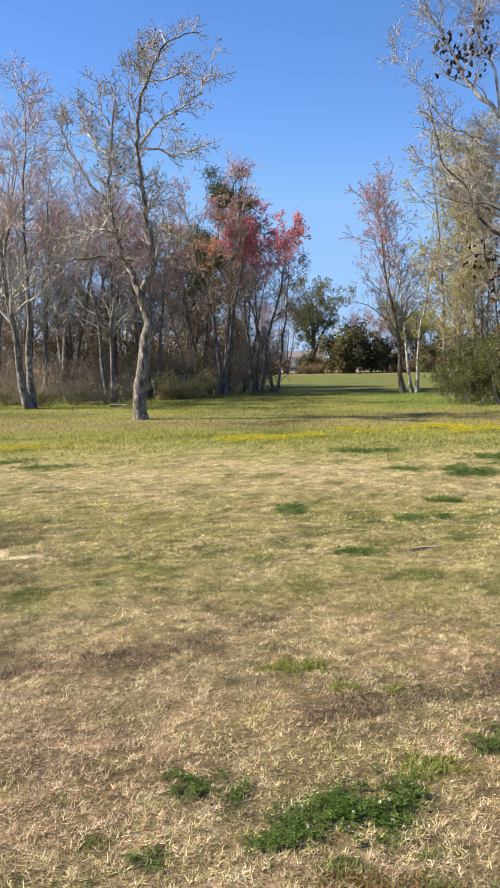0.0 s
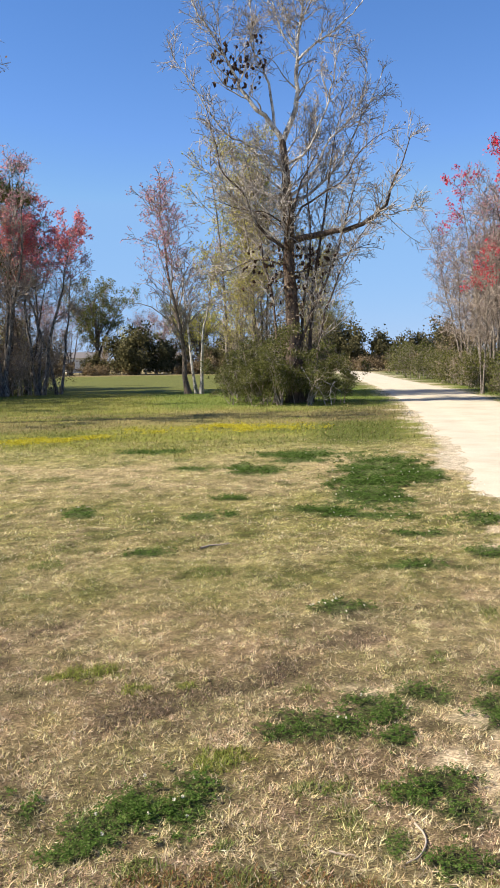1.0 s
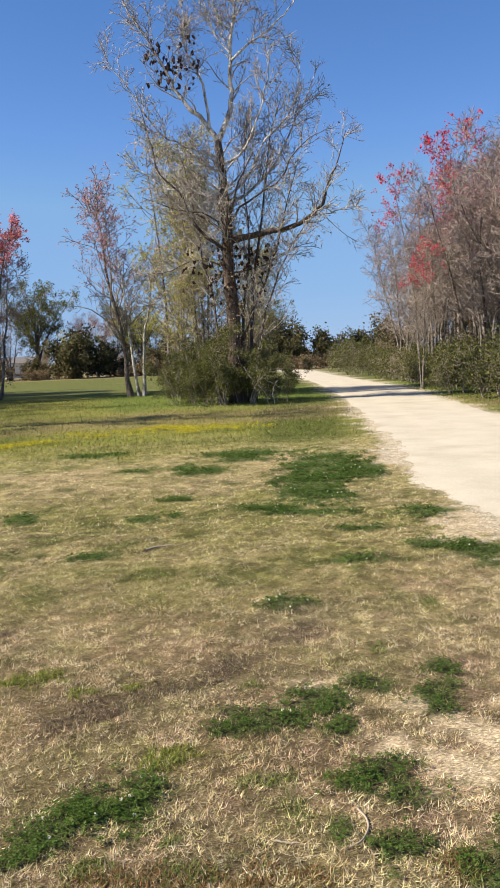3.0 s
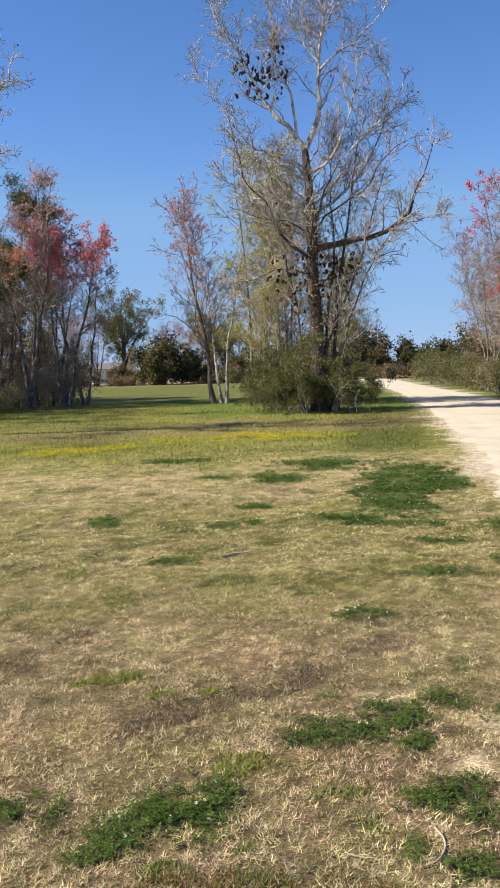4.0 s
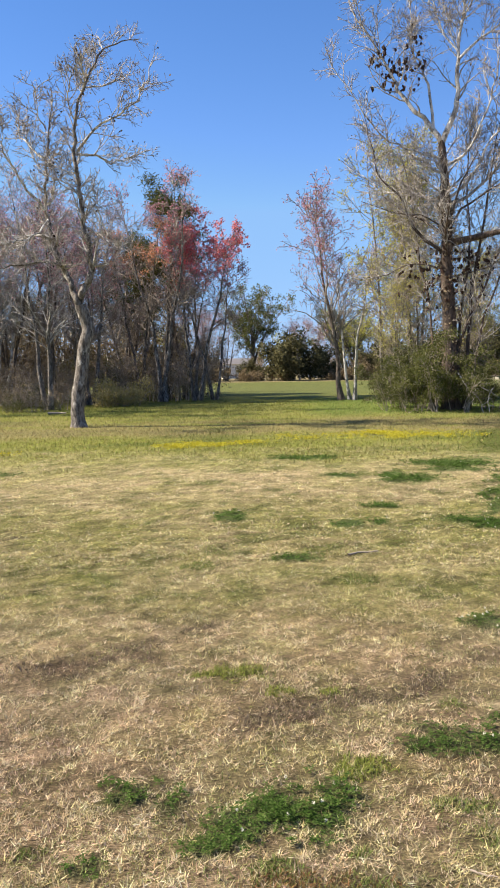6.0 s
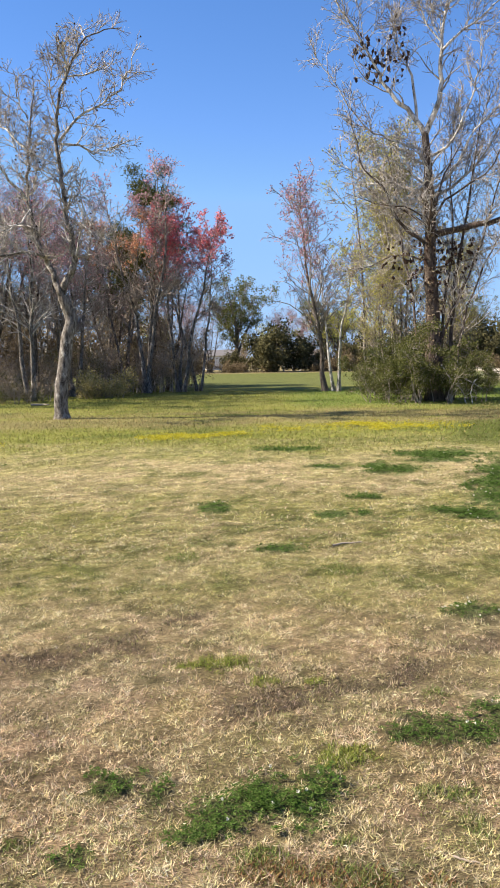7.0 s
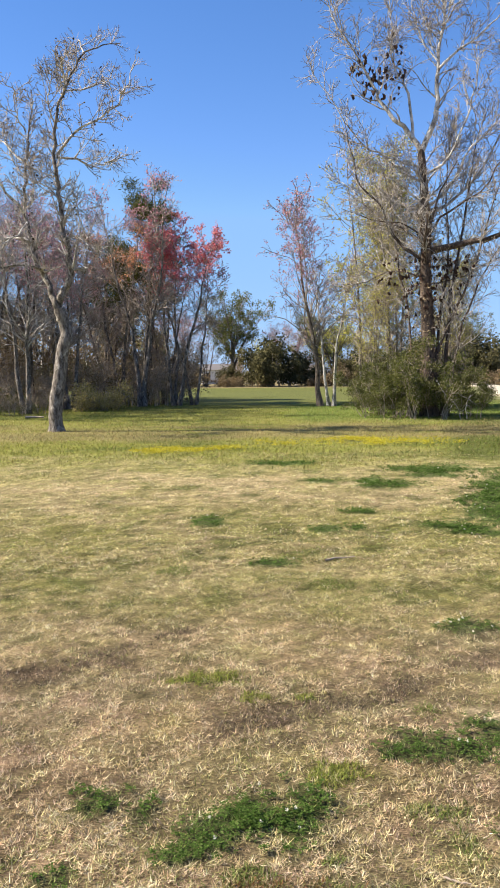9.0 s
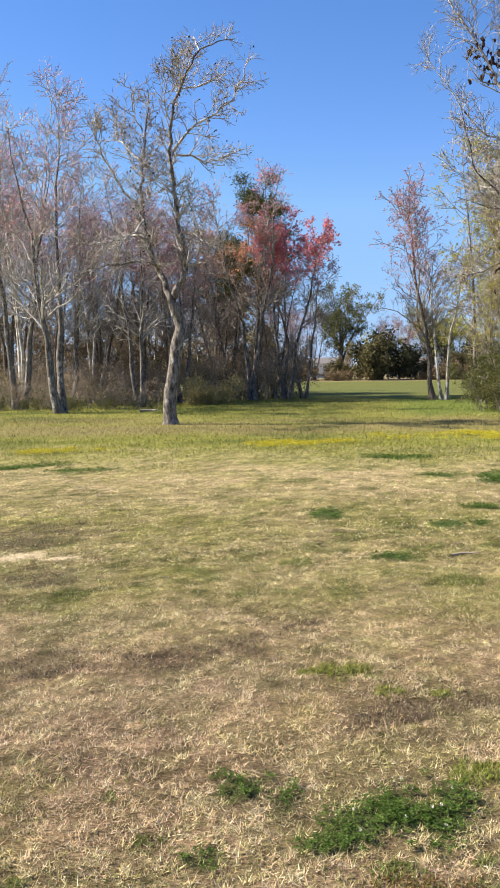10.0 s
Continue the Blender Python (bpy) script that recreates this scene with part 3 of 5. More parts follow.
def straight_stem(rng, height, lean=(0, 0), k=12, wobble=0.05, foot=(0, 0)):
    z = np.linspace(0, height, k)
    x = foot[0] + lean[0] * (z / height) ** 1.3 + np.cumsum(rng.normal(size=k)) * wobble
    y = foot[1] + lean[1] * (z / height) ** 1.3 + np.cumsum(rng.normal(size=k)) * wobble
    x[0], y[0] = foot
    return np.column_stack([x, y, z])


def rules(density, angle, length, per2=7, len2=1.0, per3=5, len3=0.5, up=0.3, low=0.3, least=0.005, fine=2, bend=0.17):
    return dict(first=dict(density=density, shape=dict(u0=low, u1=0.98, angle=angle, length=length, k=6, up=up, wobble=bend, thin=0.45, least=least * 2)),
                second=dict(per=per2, u0=0.15, u1=1.0, angle=52, length=len2, k=fine + 1, up=up * 0.7, wobble=bend, thin=0.55, least=least * 1.3),
                third=dict(per=per3, u0=0.1, u1=1.0, angle=50, length=len3, k=fine, up=up * 0.6, wobble=bend * 0.9, thin=0.6, least=least))


def woodland_tree(place, turn, height, stems, trunk, twig, buds, label, seed, r0=0.13, bud_size=0.06, per_twig=2, size=1.0, extra=None, name="bare_tree", group="", spread=1.0, lean=(0, 0), **how):
    rng = np.random.default_rng(seed)
    root = thing(name, place, turn, label, "tree", group, size=size)
    lines = []
    for i in range(stems):
        a = 2 * math.pi * (i + rng.uniform(0, 0.6)) / max(stems, 1)
        out = 0 if stems == 1 else rng.uniform(0.8, 2.6) * spread
        h = height * rng.uniform(0.78, 1.0) if i else height
        foot = (0.16 * math.cos(a), 0.16 * math.sin(a)) if stems > 1 else (0, 0)
        lines.append((straight_stem(rng, h, (lean[0] + out * math.cos(a) + rng.normal() * 0.3, lean[1] + out * math.sin(a) + rng.normal() * 0.3), 12, 0.07, foot), r0 * rng.uniform(0.75, 1.0), 0.012))
    spec = dict(density=2.2, angle=52, length=height * 0.22, low=0.3, up=0.14, per2=7, len2=height * 0.10, per3=4, len3=height * 0.05, least=0.0105)
    spec.update(how)
    tree_parts(rng, lines, trunk, twig, root, **rules(**spec), buds=buds, bud_size=bud_size, per_twig=per_twig, extra=extra)
    return root


def shrub(place, turn, height, width, leaf, twig, label, seed, stems=11, leaves=3, leaf_size=0.06, size=1.0, name="shrub", group="", per2=5, category="shrub", dense=1.0, low=0.12):
    rng = np.random.default_rng(seed)
    root = thing(name, place, turn, label, category, group, size=size)
    lines = []
    for i in range(stems):
        a = rng.uniform(0, 2 * math.pi)
        r = math.sqrt(rng.uniform(0, 1))
        fx, fy = 0.35 * width * r * math.cos(a), 0.35 * width * r * math.sin(a)
        h = height * rng.uniform(0.6, 1.0) * (1 - 0.35 * r * r)
        p = straight_stem(rng, h, (0.5 * width * 0.5 * r * math.cos(a), 0.5 * width * 0.5 * r * math.sin(a)), 7, 0.05, (fx, fy))
        lines.append((p, 0.022 * rng.uniform(0.6, 1.3), 0.006))
    spec = rules(density=2.6 * dense, angle=55, length=0.33 * width * 0.5 + 0.25, per2=per2, len2=0.5, per3=4, len3=0.3, up=0.08, low=low, least=0.004)
    tree_parts(rng, lines, twig, twig, root, **spec, buds=leaf, bud_size=leaf_size, per_twig=leaves, joined=True, loose=1.0)
    return root


def limb(stems, rng, line, radius, depth, tip=0.012):
    """A limb of a large tree: (across, height) in its upright plane, swinging by depth towards its end."""
    n = len(line)
    pts = [(x, depth * (i / (n - 1)), z) for i, (x, z) in enumerate(line)]
    stems.append((smooth_line(pts, max(10, int(n * 2.6)), rng, 0.03 if radius < 0.2 else 0.008), radius * (0.76 if radius < 0.2 else 1), tip))


def fill_limbs(stems, rng, of, count, low, length):
    """Lesser limbs on all sides of the given stems."""
    for i in of:
        pts, r0, r1 = stems[i]
        rad = np.linspace(r0, r1, len(pts))[None]
        p, r = sprout(rng, pts[None], rad, count, low, 0.97, 56, length, 9, up=0.22, wobble=0.16, thin=0.3, tip=0.25, least=0.02)
        stems.extend((a, b[0], b[-1]) for a, b in zip(p, r))


def forked_tree():
    """The leaning grey tree that forks above head height."""
    rng, stems = np.random.default_rng(11), []
    root = thing("forked_tree", (-3.5, 25.75, -0.03), 7.7, "tall leaning grey-barked bare tree forked above a crooked trunk", "tree")
    limb(stems, rng, [(-0.04, -0.01), (-0.06, 0.72), (0.07, 1.59), (0.2, 2.45), (0.32, 2.96), (0.23, 3.39), (0.12, 3.7)], 0.215, 0, 0.165)
    limb(stems, rng, [(0.16, 3.34), (-0.01, 3.9), (-0.12, 4.33), (-0.31, 4.75), (-0.52, 5.04), (-0.55, 5.51), (-0.66, 5.92), (-0.77, 6.59), (-0.81, 7.33), (-0.78, 8.15), (-0.68, 8.81), (-0.67, 9.46), (-0.52, 10.11), (-0.53, 10.75)], 0.15, 0.4)
    limb(stems, rng, [(0.15, 3.44), (0.11, 3.9), (0.27, 4.24), (0.45, 4.58), (0.48, 5.0), (0.4, 5.59), (0.31, 6.18), (0.23, 6.84), (0.15, 7.5), (0.12, 8.16), (0.11, 8.9), (0.22, 9.8), (0.53, 10.62), (0.81, 11.24), (1.11, 11.57), (1.61, 11.7), (2.04, 11.82)], 0.16, -0.3)
    limb(stems, rng, [(0.18, 8.49), (0.53, 8.91), (0.87, 9.16), (1.56, 9.58), (1.9, 9.83), (2.17, 10.41), (2.31, 10.74)], 0.06, -0.7)
    limb(stems, rng, [(0.18, 8.41), (0.55, 8.5), (1.1, 8.39), (1.62, 8.6), (1.88, 8.77), (2.43, 9.1)], 0.055, 0.7)
    limb(stems, rng, [(0.49, 10.49), (1.08, 10.71), (1.6, 11.05), (1.89, 11.49)], 0.035, 0.4)
    limb(stems, rng, [(0.31, 9.96), (0.45, 10.78), (0.6, 11.51)], 0.03, 0.4)
    limb(stems, rng, [(0.2, 9.31), (-0.03, 9.96), (0.08, 10.61)], 0.035, -0.5)
    limb(stems, rng, [(-0.82, 6.64), (-1.2, 7.08), (-1.52, 7.57), (-1.75, 8.06), (-1.98, 8.54), (-2.01, 8.95)], 0.06, -0.6)
    limb(stems, rng, [(-0.78, 8.23), (-1.15, 8.64), (-1.46, 9.12), (-1.61, 9.6), (-1.5, 10.25)], 0.045, 0.6)
    limb(stems, rng, [(-0.7, 9.13), (-0.95, 9.61), (-0.96, 10.18)], 0.03, -0.4)
    limb(stems, rng, [(-0.74, 7.5), (-0.34, 7.83), (-0.08, 8.33)], 0.03, 0.5)
    limb(stems, rng, [(-0.35, 4.87), (-0.94, 4.92), (-1.37, 4.72), (-1.96, 4.67), (-2.33, 4.51)], 0.05, -0.8)
    limb(stems, rng, [(-0.63, 5.76), (-1.24, 5.97), (-1.67, 5.84), (-2.18, 5.51)], 0.04, 0.8)
    limb(stems, rng, [(-0.73, 6.34), (-1.17, 5.67), (-1.77, 5.34), (-2.27, 5.17)], 0.035, -0.9)
    limb(stems, rng, [(0.34, 6.09), (0.69, 5.84), (0.94, 5.51), (1.31, 5.22)], 0.045, -0.6)
    limb(stems, rng, [(0.23, 6.76), (0.72, 6.85), (0.91, 6.35), (1.04, 5.84)], 0.035, 0.7)
    limb(stems, rng, [(0.14, 7.34), (0.56, 7.18), (0.82, 7.35)], 0.03, 0.5)
    fill_limbs(stems, rng, (1, 2), 4, 0.35, 1.6)
    for pts, r0, r1 in stems:
        pts[:, 1] *= 2.6
        pts[:, 2] = np.where(pts[:, 2] > 5, 5 + (pts[:, 2] - 5) * 0.925, pts[:, 2])
    spec = rules(density=5.4, angle=48, length=0.9, per2=5, len2=0.50, per3=3, len3=0.30, up=0.18, low=0.22, least=0.0072, fine=3, bend=0.13)
    spec["first"]["shape"]["fade"] = 0.55

    def some(ends, r):
        return (r.uniform(size=len(ends)) < 0.025) & (ends[:, 2] > 6)
    tree_parts(rng, stems, BARK_GREY, TWIG_PALE, root, **spec, buds=LEAF_BROWN, bud_size=0.07, per_twig=2, extra=some, split=True, limb_bark=BARK_PALE, pale_from=5.5, pods=0.045, fine_bark=TWIG_GREY)


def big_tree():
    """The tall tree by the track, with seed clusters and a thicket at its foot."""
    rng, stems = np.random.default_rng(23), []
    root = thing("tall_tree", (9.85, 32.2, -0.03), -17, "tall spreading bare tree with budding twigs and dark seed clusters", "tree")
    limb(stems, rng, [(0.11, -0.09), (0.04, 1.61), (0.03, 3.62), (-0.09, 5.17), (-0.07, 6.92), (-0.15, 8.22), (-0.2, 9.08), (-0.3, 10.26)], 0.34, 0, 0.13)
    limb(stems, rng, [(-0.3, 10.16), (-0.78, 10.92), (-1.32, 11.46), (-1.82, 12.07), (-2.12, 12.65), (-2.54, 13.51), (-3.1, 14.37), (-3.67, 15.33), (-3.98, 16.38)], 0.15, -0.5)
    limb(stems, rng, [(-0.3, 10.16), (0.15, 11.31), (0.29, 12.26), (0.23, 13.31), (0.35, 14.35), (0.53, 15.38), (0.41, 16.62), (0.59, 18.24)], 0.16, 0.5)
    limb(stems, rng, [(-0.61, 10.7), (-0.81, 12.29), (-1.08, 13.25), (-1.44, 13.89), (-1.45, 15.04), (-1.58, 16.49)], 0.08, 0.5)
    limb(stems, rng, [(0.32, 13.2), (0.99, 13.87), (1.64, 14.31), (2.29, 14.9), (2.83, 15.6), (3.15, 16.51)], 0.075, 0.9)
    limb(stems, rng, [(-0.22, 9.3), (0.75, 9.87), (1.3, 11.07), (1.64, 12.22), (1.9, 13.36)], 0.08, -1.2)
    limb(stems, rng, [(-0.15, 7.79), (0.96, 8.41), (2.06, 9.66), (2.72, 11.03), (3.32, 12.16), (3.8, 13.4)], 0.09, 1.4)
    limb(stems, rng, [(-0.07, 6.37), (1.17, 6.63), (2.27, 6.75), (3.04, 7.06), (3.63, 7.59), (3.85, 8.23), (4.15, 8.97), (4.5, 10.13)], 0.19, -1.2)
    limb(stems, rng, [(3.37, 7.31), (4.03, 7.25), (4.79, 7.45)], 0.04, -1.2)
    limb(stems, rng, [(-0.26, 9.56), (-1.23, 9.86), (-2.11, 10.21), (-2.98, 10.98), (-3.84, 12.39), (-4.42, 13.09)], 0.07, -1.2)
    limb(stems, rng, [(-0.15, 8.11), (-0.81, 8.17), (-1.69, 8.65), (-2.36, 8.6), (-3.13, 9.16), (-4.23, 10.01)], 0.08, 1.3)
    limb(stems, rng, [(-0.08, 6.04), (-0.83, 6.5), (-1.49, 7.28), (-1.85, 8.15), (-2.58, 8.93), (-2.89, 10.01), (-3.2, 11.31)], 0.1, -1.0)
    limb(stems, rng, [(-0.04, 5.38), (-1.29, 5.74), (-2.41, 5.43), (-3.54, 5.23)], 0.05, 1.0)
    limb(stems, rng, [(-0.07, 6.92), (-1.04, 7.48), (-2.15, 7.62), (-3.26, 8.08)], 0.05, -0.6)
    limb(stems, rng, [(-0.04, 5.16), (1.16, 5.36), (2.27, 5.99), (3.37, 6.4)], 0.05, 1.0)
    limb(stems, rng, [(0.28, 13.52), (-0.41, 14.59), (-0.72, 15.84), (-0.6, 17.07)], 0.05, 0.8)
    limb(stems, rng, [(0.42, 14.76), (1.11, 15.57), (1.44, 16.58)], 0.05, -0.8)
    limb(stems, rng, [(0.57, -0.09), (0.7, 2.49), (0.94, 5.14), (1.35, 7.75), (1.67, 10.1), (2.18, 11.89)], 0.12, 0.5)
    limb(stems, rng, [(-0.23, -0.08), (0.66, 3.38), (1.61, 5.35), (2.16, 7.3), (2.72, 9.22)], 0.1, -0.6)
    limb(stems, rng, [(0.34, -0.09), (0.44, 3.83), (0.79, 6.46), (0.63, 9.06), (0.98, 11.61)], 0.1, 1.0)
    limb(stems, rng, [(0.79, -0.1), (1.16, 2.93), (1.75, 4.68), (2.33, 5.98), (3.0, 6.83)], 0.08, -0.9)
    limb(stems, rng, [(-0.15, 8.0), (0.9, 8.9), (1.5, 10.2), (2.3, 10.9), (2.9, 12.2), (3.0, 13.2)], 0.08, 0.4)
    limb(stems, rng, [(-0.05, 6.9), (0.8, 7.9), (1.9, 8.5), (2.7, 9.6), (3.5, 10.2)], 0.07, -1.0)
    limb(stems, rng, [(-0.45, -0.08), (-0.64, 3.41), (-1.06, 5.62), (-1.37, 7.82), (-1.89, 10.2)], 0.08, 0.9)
    fill_limbs(stems, rng, (0,), 14, 0.40, 3.8)
    fill_limbs(stems, rng, (1, 2), 6, 0.25, 2.6)
    spec = rules(density=3.2, angle=46, length=1.5, per2=5, len2=0.8, per3=3, len3=0.42, up=0.2, low=0.2, least=0.0085, fine=2, bend=0.2)
    spec["first"]["shape"]["fade"] = 0.45
    tree_parts(rng, stems, BARK_VINE, TWIG_PALE, root, **spec, buds=BUD_TAN, bud_size=0.06, per_twig=1, split=True, limb_bark=BARK_PALE, extra=lambda e, r: r.uniform(size=len(e)) < 0.5, pale_from=7.0, pods=0.03, fine_bark=TWIG_GREY)

    bunches = []
    for _ in range(6):
        # a ragged hanging bunch: a lumpy drop with pods standing out all round
        bm = bmesh.new()
        bmesh.ops.create_icosphere(bm, subdivisions=1, radius=0.05)
        for w in bm.verts:
            w.co *= rng.uniform(0.4, 1.0) if rng.uniform() < 0.5 else rng.uniform(1.1, 1.9)
            w.co.z *= 2.0 if w.co.z < 0 else 1.2
        bunches.append(bm_mesh("hanging_pod", bm, DEAD_CLUSTER))

    def cluster(middle, spread, clumps):
        for _ in range(clumps):
            ob = part("hanging_pod", bunches[rng.integers(0, len(bunches))], root, "dark dry seed pod")
            size = rng.uniform(0.7, 1.3)
            ob.matrix_basis = pose(*(np.array(middle) + rng.normal(size=3) * spread), *rng.normal(0, 14, 2), rng.uniform(0, 360)) @ Matrix.Diagonal((size, size, size, 1))
    # dry vines and leaves that cling to the trunk
    p, r = stems[0][0][None], np.full((1, len(stems[0][0])), 0.3)
    h, q = sprout(rng, p, r, 220, 0.08, 0.66, 24, 1.2, 5, up=0.1, wobble=0.3, thin=0.05, least=0.01, fade=0.2)
    e, w = sprout(rng, h, q, 7, 0.1, 1.0, 60, 0.45, 3, up=-0.1, wobble=0.3, least=0.006)
    v, f = ribbons([(h, q), (e, w)])
    tagged(part("dry_vine", mesh_of("dry_vine", v, f, [BARK_VINE]), root, "dry brown vine tangle on the trunk"), kind="stuff")
    v, f = flakes(rng, e[:, -1] + rng.normal(size=e[:, -1].shape) * 0.1, 0.10, 0.5)
    tagged(part("vine_foliage", mesh_of("vine_foliage", v, f, [LEAF_BROWN]), root, "withered brown vine leaves"), kind="stuff")
    cluster((-1.75, -0.2, 12.95), (0.42, 0.3, 0.35), 58)
    cluster((-2.55, -0.4, 13.5), (0.25, 0.2, 0.22), 18)
    cluster((-0.35, -0.1, 5.4), (0.75, 0.4, 0.5), 80)
    cluster((0.1, -0.2, 4.5), (0.4, 0.3, 0.5), 30)
    cluster((0.85, 0.2, 5.8), (0.6, 0.4, 0.5), 44)
    cluster((-1.3, 0.3, 14.4), (0.2, 0.2, 0.2), 9)


def pine(place, height, seed, label):
    rng = np.random.default_rng(seed)
    root = thing("pine_tree", place, 0, label, "tree")
    stem = straight_stem(rng, height, (0.4, 0), 14, 0.05)
    rad = np.linspace(0.2, 0.03, 14)[None]
    v, f = tubes([(stem[None], rad, 8)])
    part("trunk", mesh_of("trunk", v, f, [BARK_DARK], None, True), root)
    p, r = sprout(rng, stem[None], rad, 50, 0.42, 1.0, 78, 3.4, 5, up=0.15, wobble=0.12, thin=0.35, least=0.012, fade=0.65)
    q, s = sprout(rng, p, r, 5, 0.35, 1.0, 45, 0.8, 3, up=0.25, least=0.008)
    v, f = tubes([(p, r, 4), (q, s, 3)])
    tagged(part("branchwork", mesh_of("branchwork", v, f, [BARK_DARK], None, True), root), kind="stuff")
    ends = np.concatenate([q[:, -1], p[:, -1], q[:, 1]])
    pos = np.repeat(ends, 34, axis=0) + rng.normal(size=(len(ends) * 34, 3)) * [0.26, 0.26, 0.16]
    v, f = flakes(rng, pos, 0.26, 0, 0.16)
    tagged(part("foliage", mesh_of("foliage", v, f, [NEEDLES]), root), kind="stuff")
    return root


def leafy_tree(place, turn, height, width, leaf, label, seed, leaves=9, leaf_size=0.28, limbs=9, low=0.25, name="leafy_tree", size=1.0, group="", r0=0.3):
    """A tree in leaf seen far off: limbs, and leaf clumps with gaps between."""
    rng = np.random.default_rng(seed)
    root = thing(name, place, turn, label, "tree", group, size=size)
    lines = [(straight_stem(rng, height * 0.8, (0, 0), 10, 0.08), r0, 0.05)]
    for i in range(limbs):
        a = 2 * math.pi * i / limbs + rng.uniform(-0.4, 0.4)
        h0 = height * rng.uniform(0.12, 0.4)
        reach = 0.5 * width * rng.uniform(0.6, 1.0)
        top = height * rng.uniform(0.7, 0.98)
        lines.append((smooth_line([(0, 0, h0), (reach * 0.35 * math.cos(a), reach * 0.35 * math.sin(a), h0 + (top - h0) * 0.45), (reach * math.cos(a), reach * math.sin(a), top)], 9, rng, 0.08), r0 * 0.45, 0.03))
    spec = rules(density=1.0, angle=55, length=width * 0.24, per2=4, len2=width * 0.13, per3=3, len3=width * 0.09, up=0.12, low=low, least=0.014)
    spec["first"]["shape"]["fade"] = 0.3
    tree_parts(rng, lines, BARK_DARK, TWIG_BROWN, root, **spec, buds=leaf, bud_size=leaf_size, per_twig=leaves, loose=0.8)
    return root


def scatter(ob, rows):
    """Copies of a thing at x, y, turn, size."""
    for x, y, turn, size in rows:
        copy_thing(ob, pose(x, y, -0.04, 0, 0, turn) @ Matrix.Diagonal((size / ob.scale[0],) * 3 + (1,)))

build_ground()
build_road()
forked_tree()
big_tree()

# the maple clump in the middle, its pine and the saplings beside it


def crown_only(lo):
    return lambda ends, r: (ends[:, 2] > lo) & (r.uniform(size=len(ends)) < np.clip((ends[:, 2] - lo) / 2.0, 0.15, 1.0))


woodland_tree((-1.75, 45.6, -0.04), 20, 12.2, 3, BARK_GREY, TWIG_GREY, BUD_PINK, "slender grey maple clump with pink budding crown", 31, 0.15, 0.10, 4, extra=crown_only(9.4), name="maple_tree", density=1.8, length=1.9, low=0.35, spread=0.8)
woodland_tree((0.05, 46.4, -0.04), 70, 10.2, 3, BARK_GREY, TWIG_BROWN, BUD_RED, "many-stemmed maple with dense coral red buds", 32, 0.14, 0.11, 9, extra=crown_only(6.0), name="maple_tree", density=2.2, length=2.0, low=0.4, spread=0.75)
woodland_tree((-3.0, 47.6, -0.04), 130, 9.6, 3, BARK_GREY, TWIG_BROWN, BUD_RUST, "many-stemmed maple with sparse rusty red buds", 33, 0.13, 0.11, 7, extra=crown_only(6.4), name="maple_tree", density=2.2, length=1.9, low=0.35)
woodland_tree((1.1, 47.2, -0.04), 200, 10.0, 2, BARK_GREY, TWIG_GREY, BUD_PINK, "slender maple with airy pink buds", 34, 0.11, 0.09, 4, extra=crown_only(5.6), name="maple_tree", density=2.0, length=2.2, low=0.4)
pine((-1.6, 49.0, -0.04), 11.9, 35, "dark green pine standing behind the maples")
pine((-4.6, 56.0, -0.04), 10.0, 37, "olive green pine deep in the woodland")

# the two slender trees at the field's edge
woodland_tree((7.6, 43.6, -0.04), 10, 10.3, 1, BARK_DARK, TWIG_GREY, BUD_PINK, "slender dark tree with a few pink buds", 41, 0.16, 0.09, 3, extra=crown_only(5.0), density=5.0, length=3.2, low=0.25, angle=46, up=0.2, lean=(-1.2, 0.3))
woodland_tree((8.15, 43.4, -0.04), 50, 7.6, 2, BARK_PALE, TWIG_PALE, BUD_RUST, "slender pale-barked forked tree with sparse buds", 42, 0.12, 0.08, 1, extra=crown_only(4.5), density=3.0, length=2.2, low=0.35, angle=46, up=0.16, spread=0.5)

# bare woodland kinds, then their copies
wood_a = woodland_tree((-8.95, 33.5, -0.04), 0, 12.8, 2, BARK_GREY, TWIG_PALE, BUD_PINK, "bare dark-stemmed woodland tree with thin grey twigs", 51, 0.19, 0.08, 2, extra=crown_only(6.0), group="bare woodland trees")
wood_b = woodland_tree((-13.2, 42.4, -0.04), 0, 16.0, 3, BARK_PALE, TWIG_PALE, BUD_PINK, "bare grey many-stemmed woodland tree with pinkish tips", 52, 0.15, 0.08, 2, extra=crown_only(7.0), group="bare woodland trees", length=2.8)
wood_c = woodland_tree((-10.2, 48.5, -0.04), 0, 11.0, 3, BARK_DARK, TWIG_BROWN, BUD_PINK, "bare brown woodland tree with dusky reddish twigs", 53, 0.14, 0.09, 2, extra=crown_only(6.0), group="bare woodland trees")
wood_d = woodland_tree((25.0, 38.0, -0.04), 0, 12.0, 4, BARK_GREY, TWIG_BROWN, BUD_PINK, "grey-stemmed bare woodland tree with a twiggy crown", 54, 0.11, 0.07, 1, extra=crown_only(7.0), density=2.8, spread=1.5, group="bare woodland trees", name="pale_tree")
scatter(wood_a, [(-6.6, 38.5, 70, 0.8), (-12.0, 37.5, 140, 1.0), (-5.2, 43.0, 300, 0.75), (-15.5, 50, 30, 1.0), (-10.4, 40.6, 215, 0.85)])
scatter(wood_b, [(-16.6, 46.5, 90, 0.9), (-8.0, 52.0, 190, 0.8), (-5.0, 54.0, 40, 0.68), (-10.0, 44.0, 250, 0.72)])
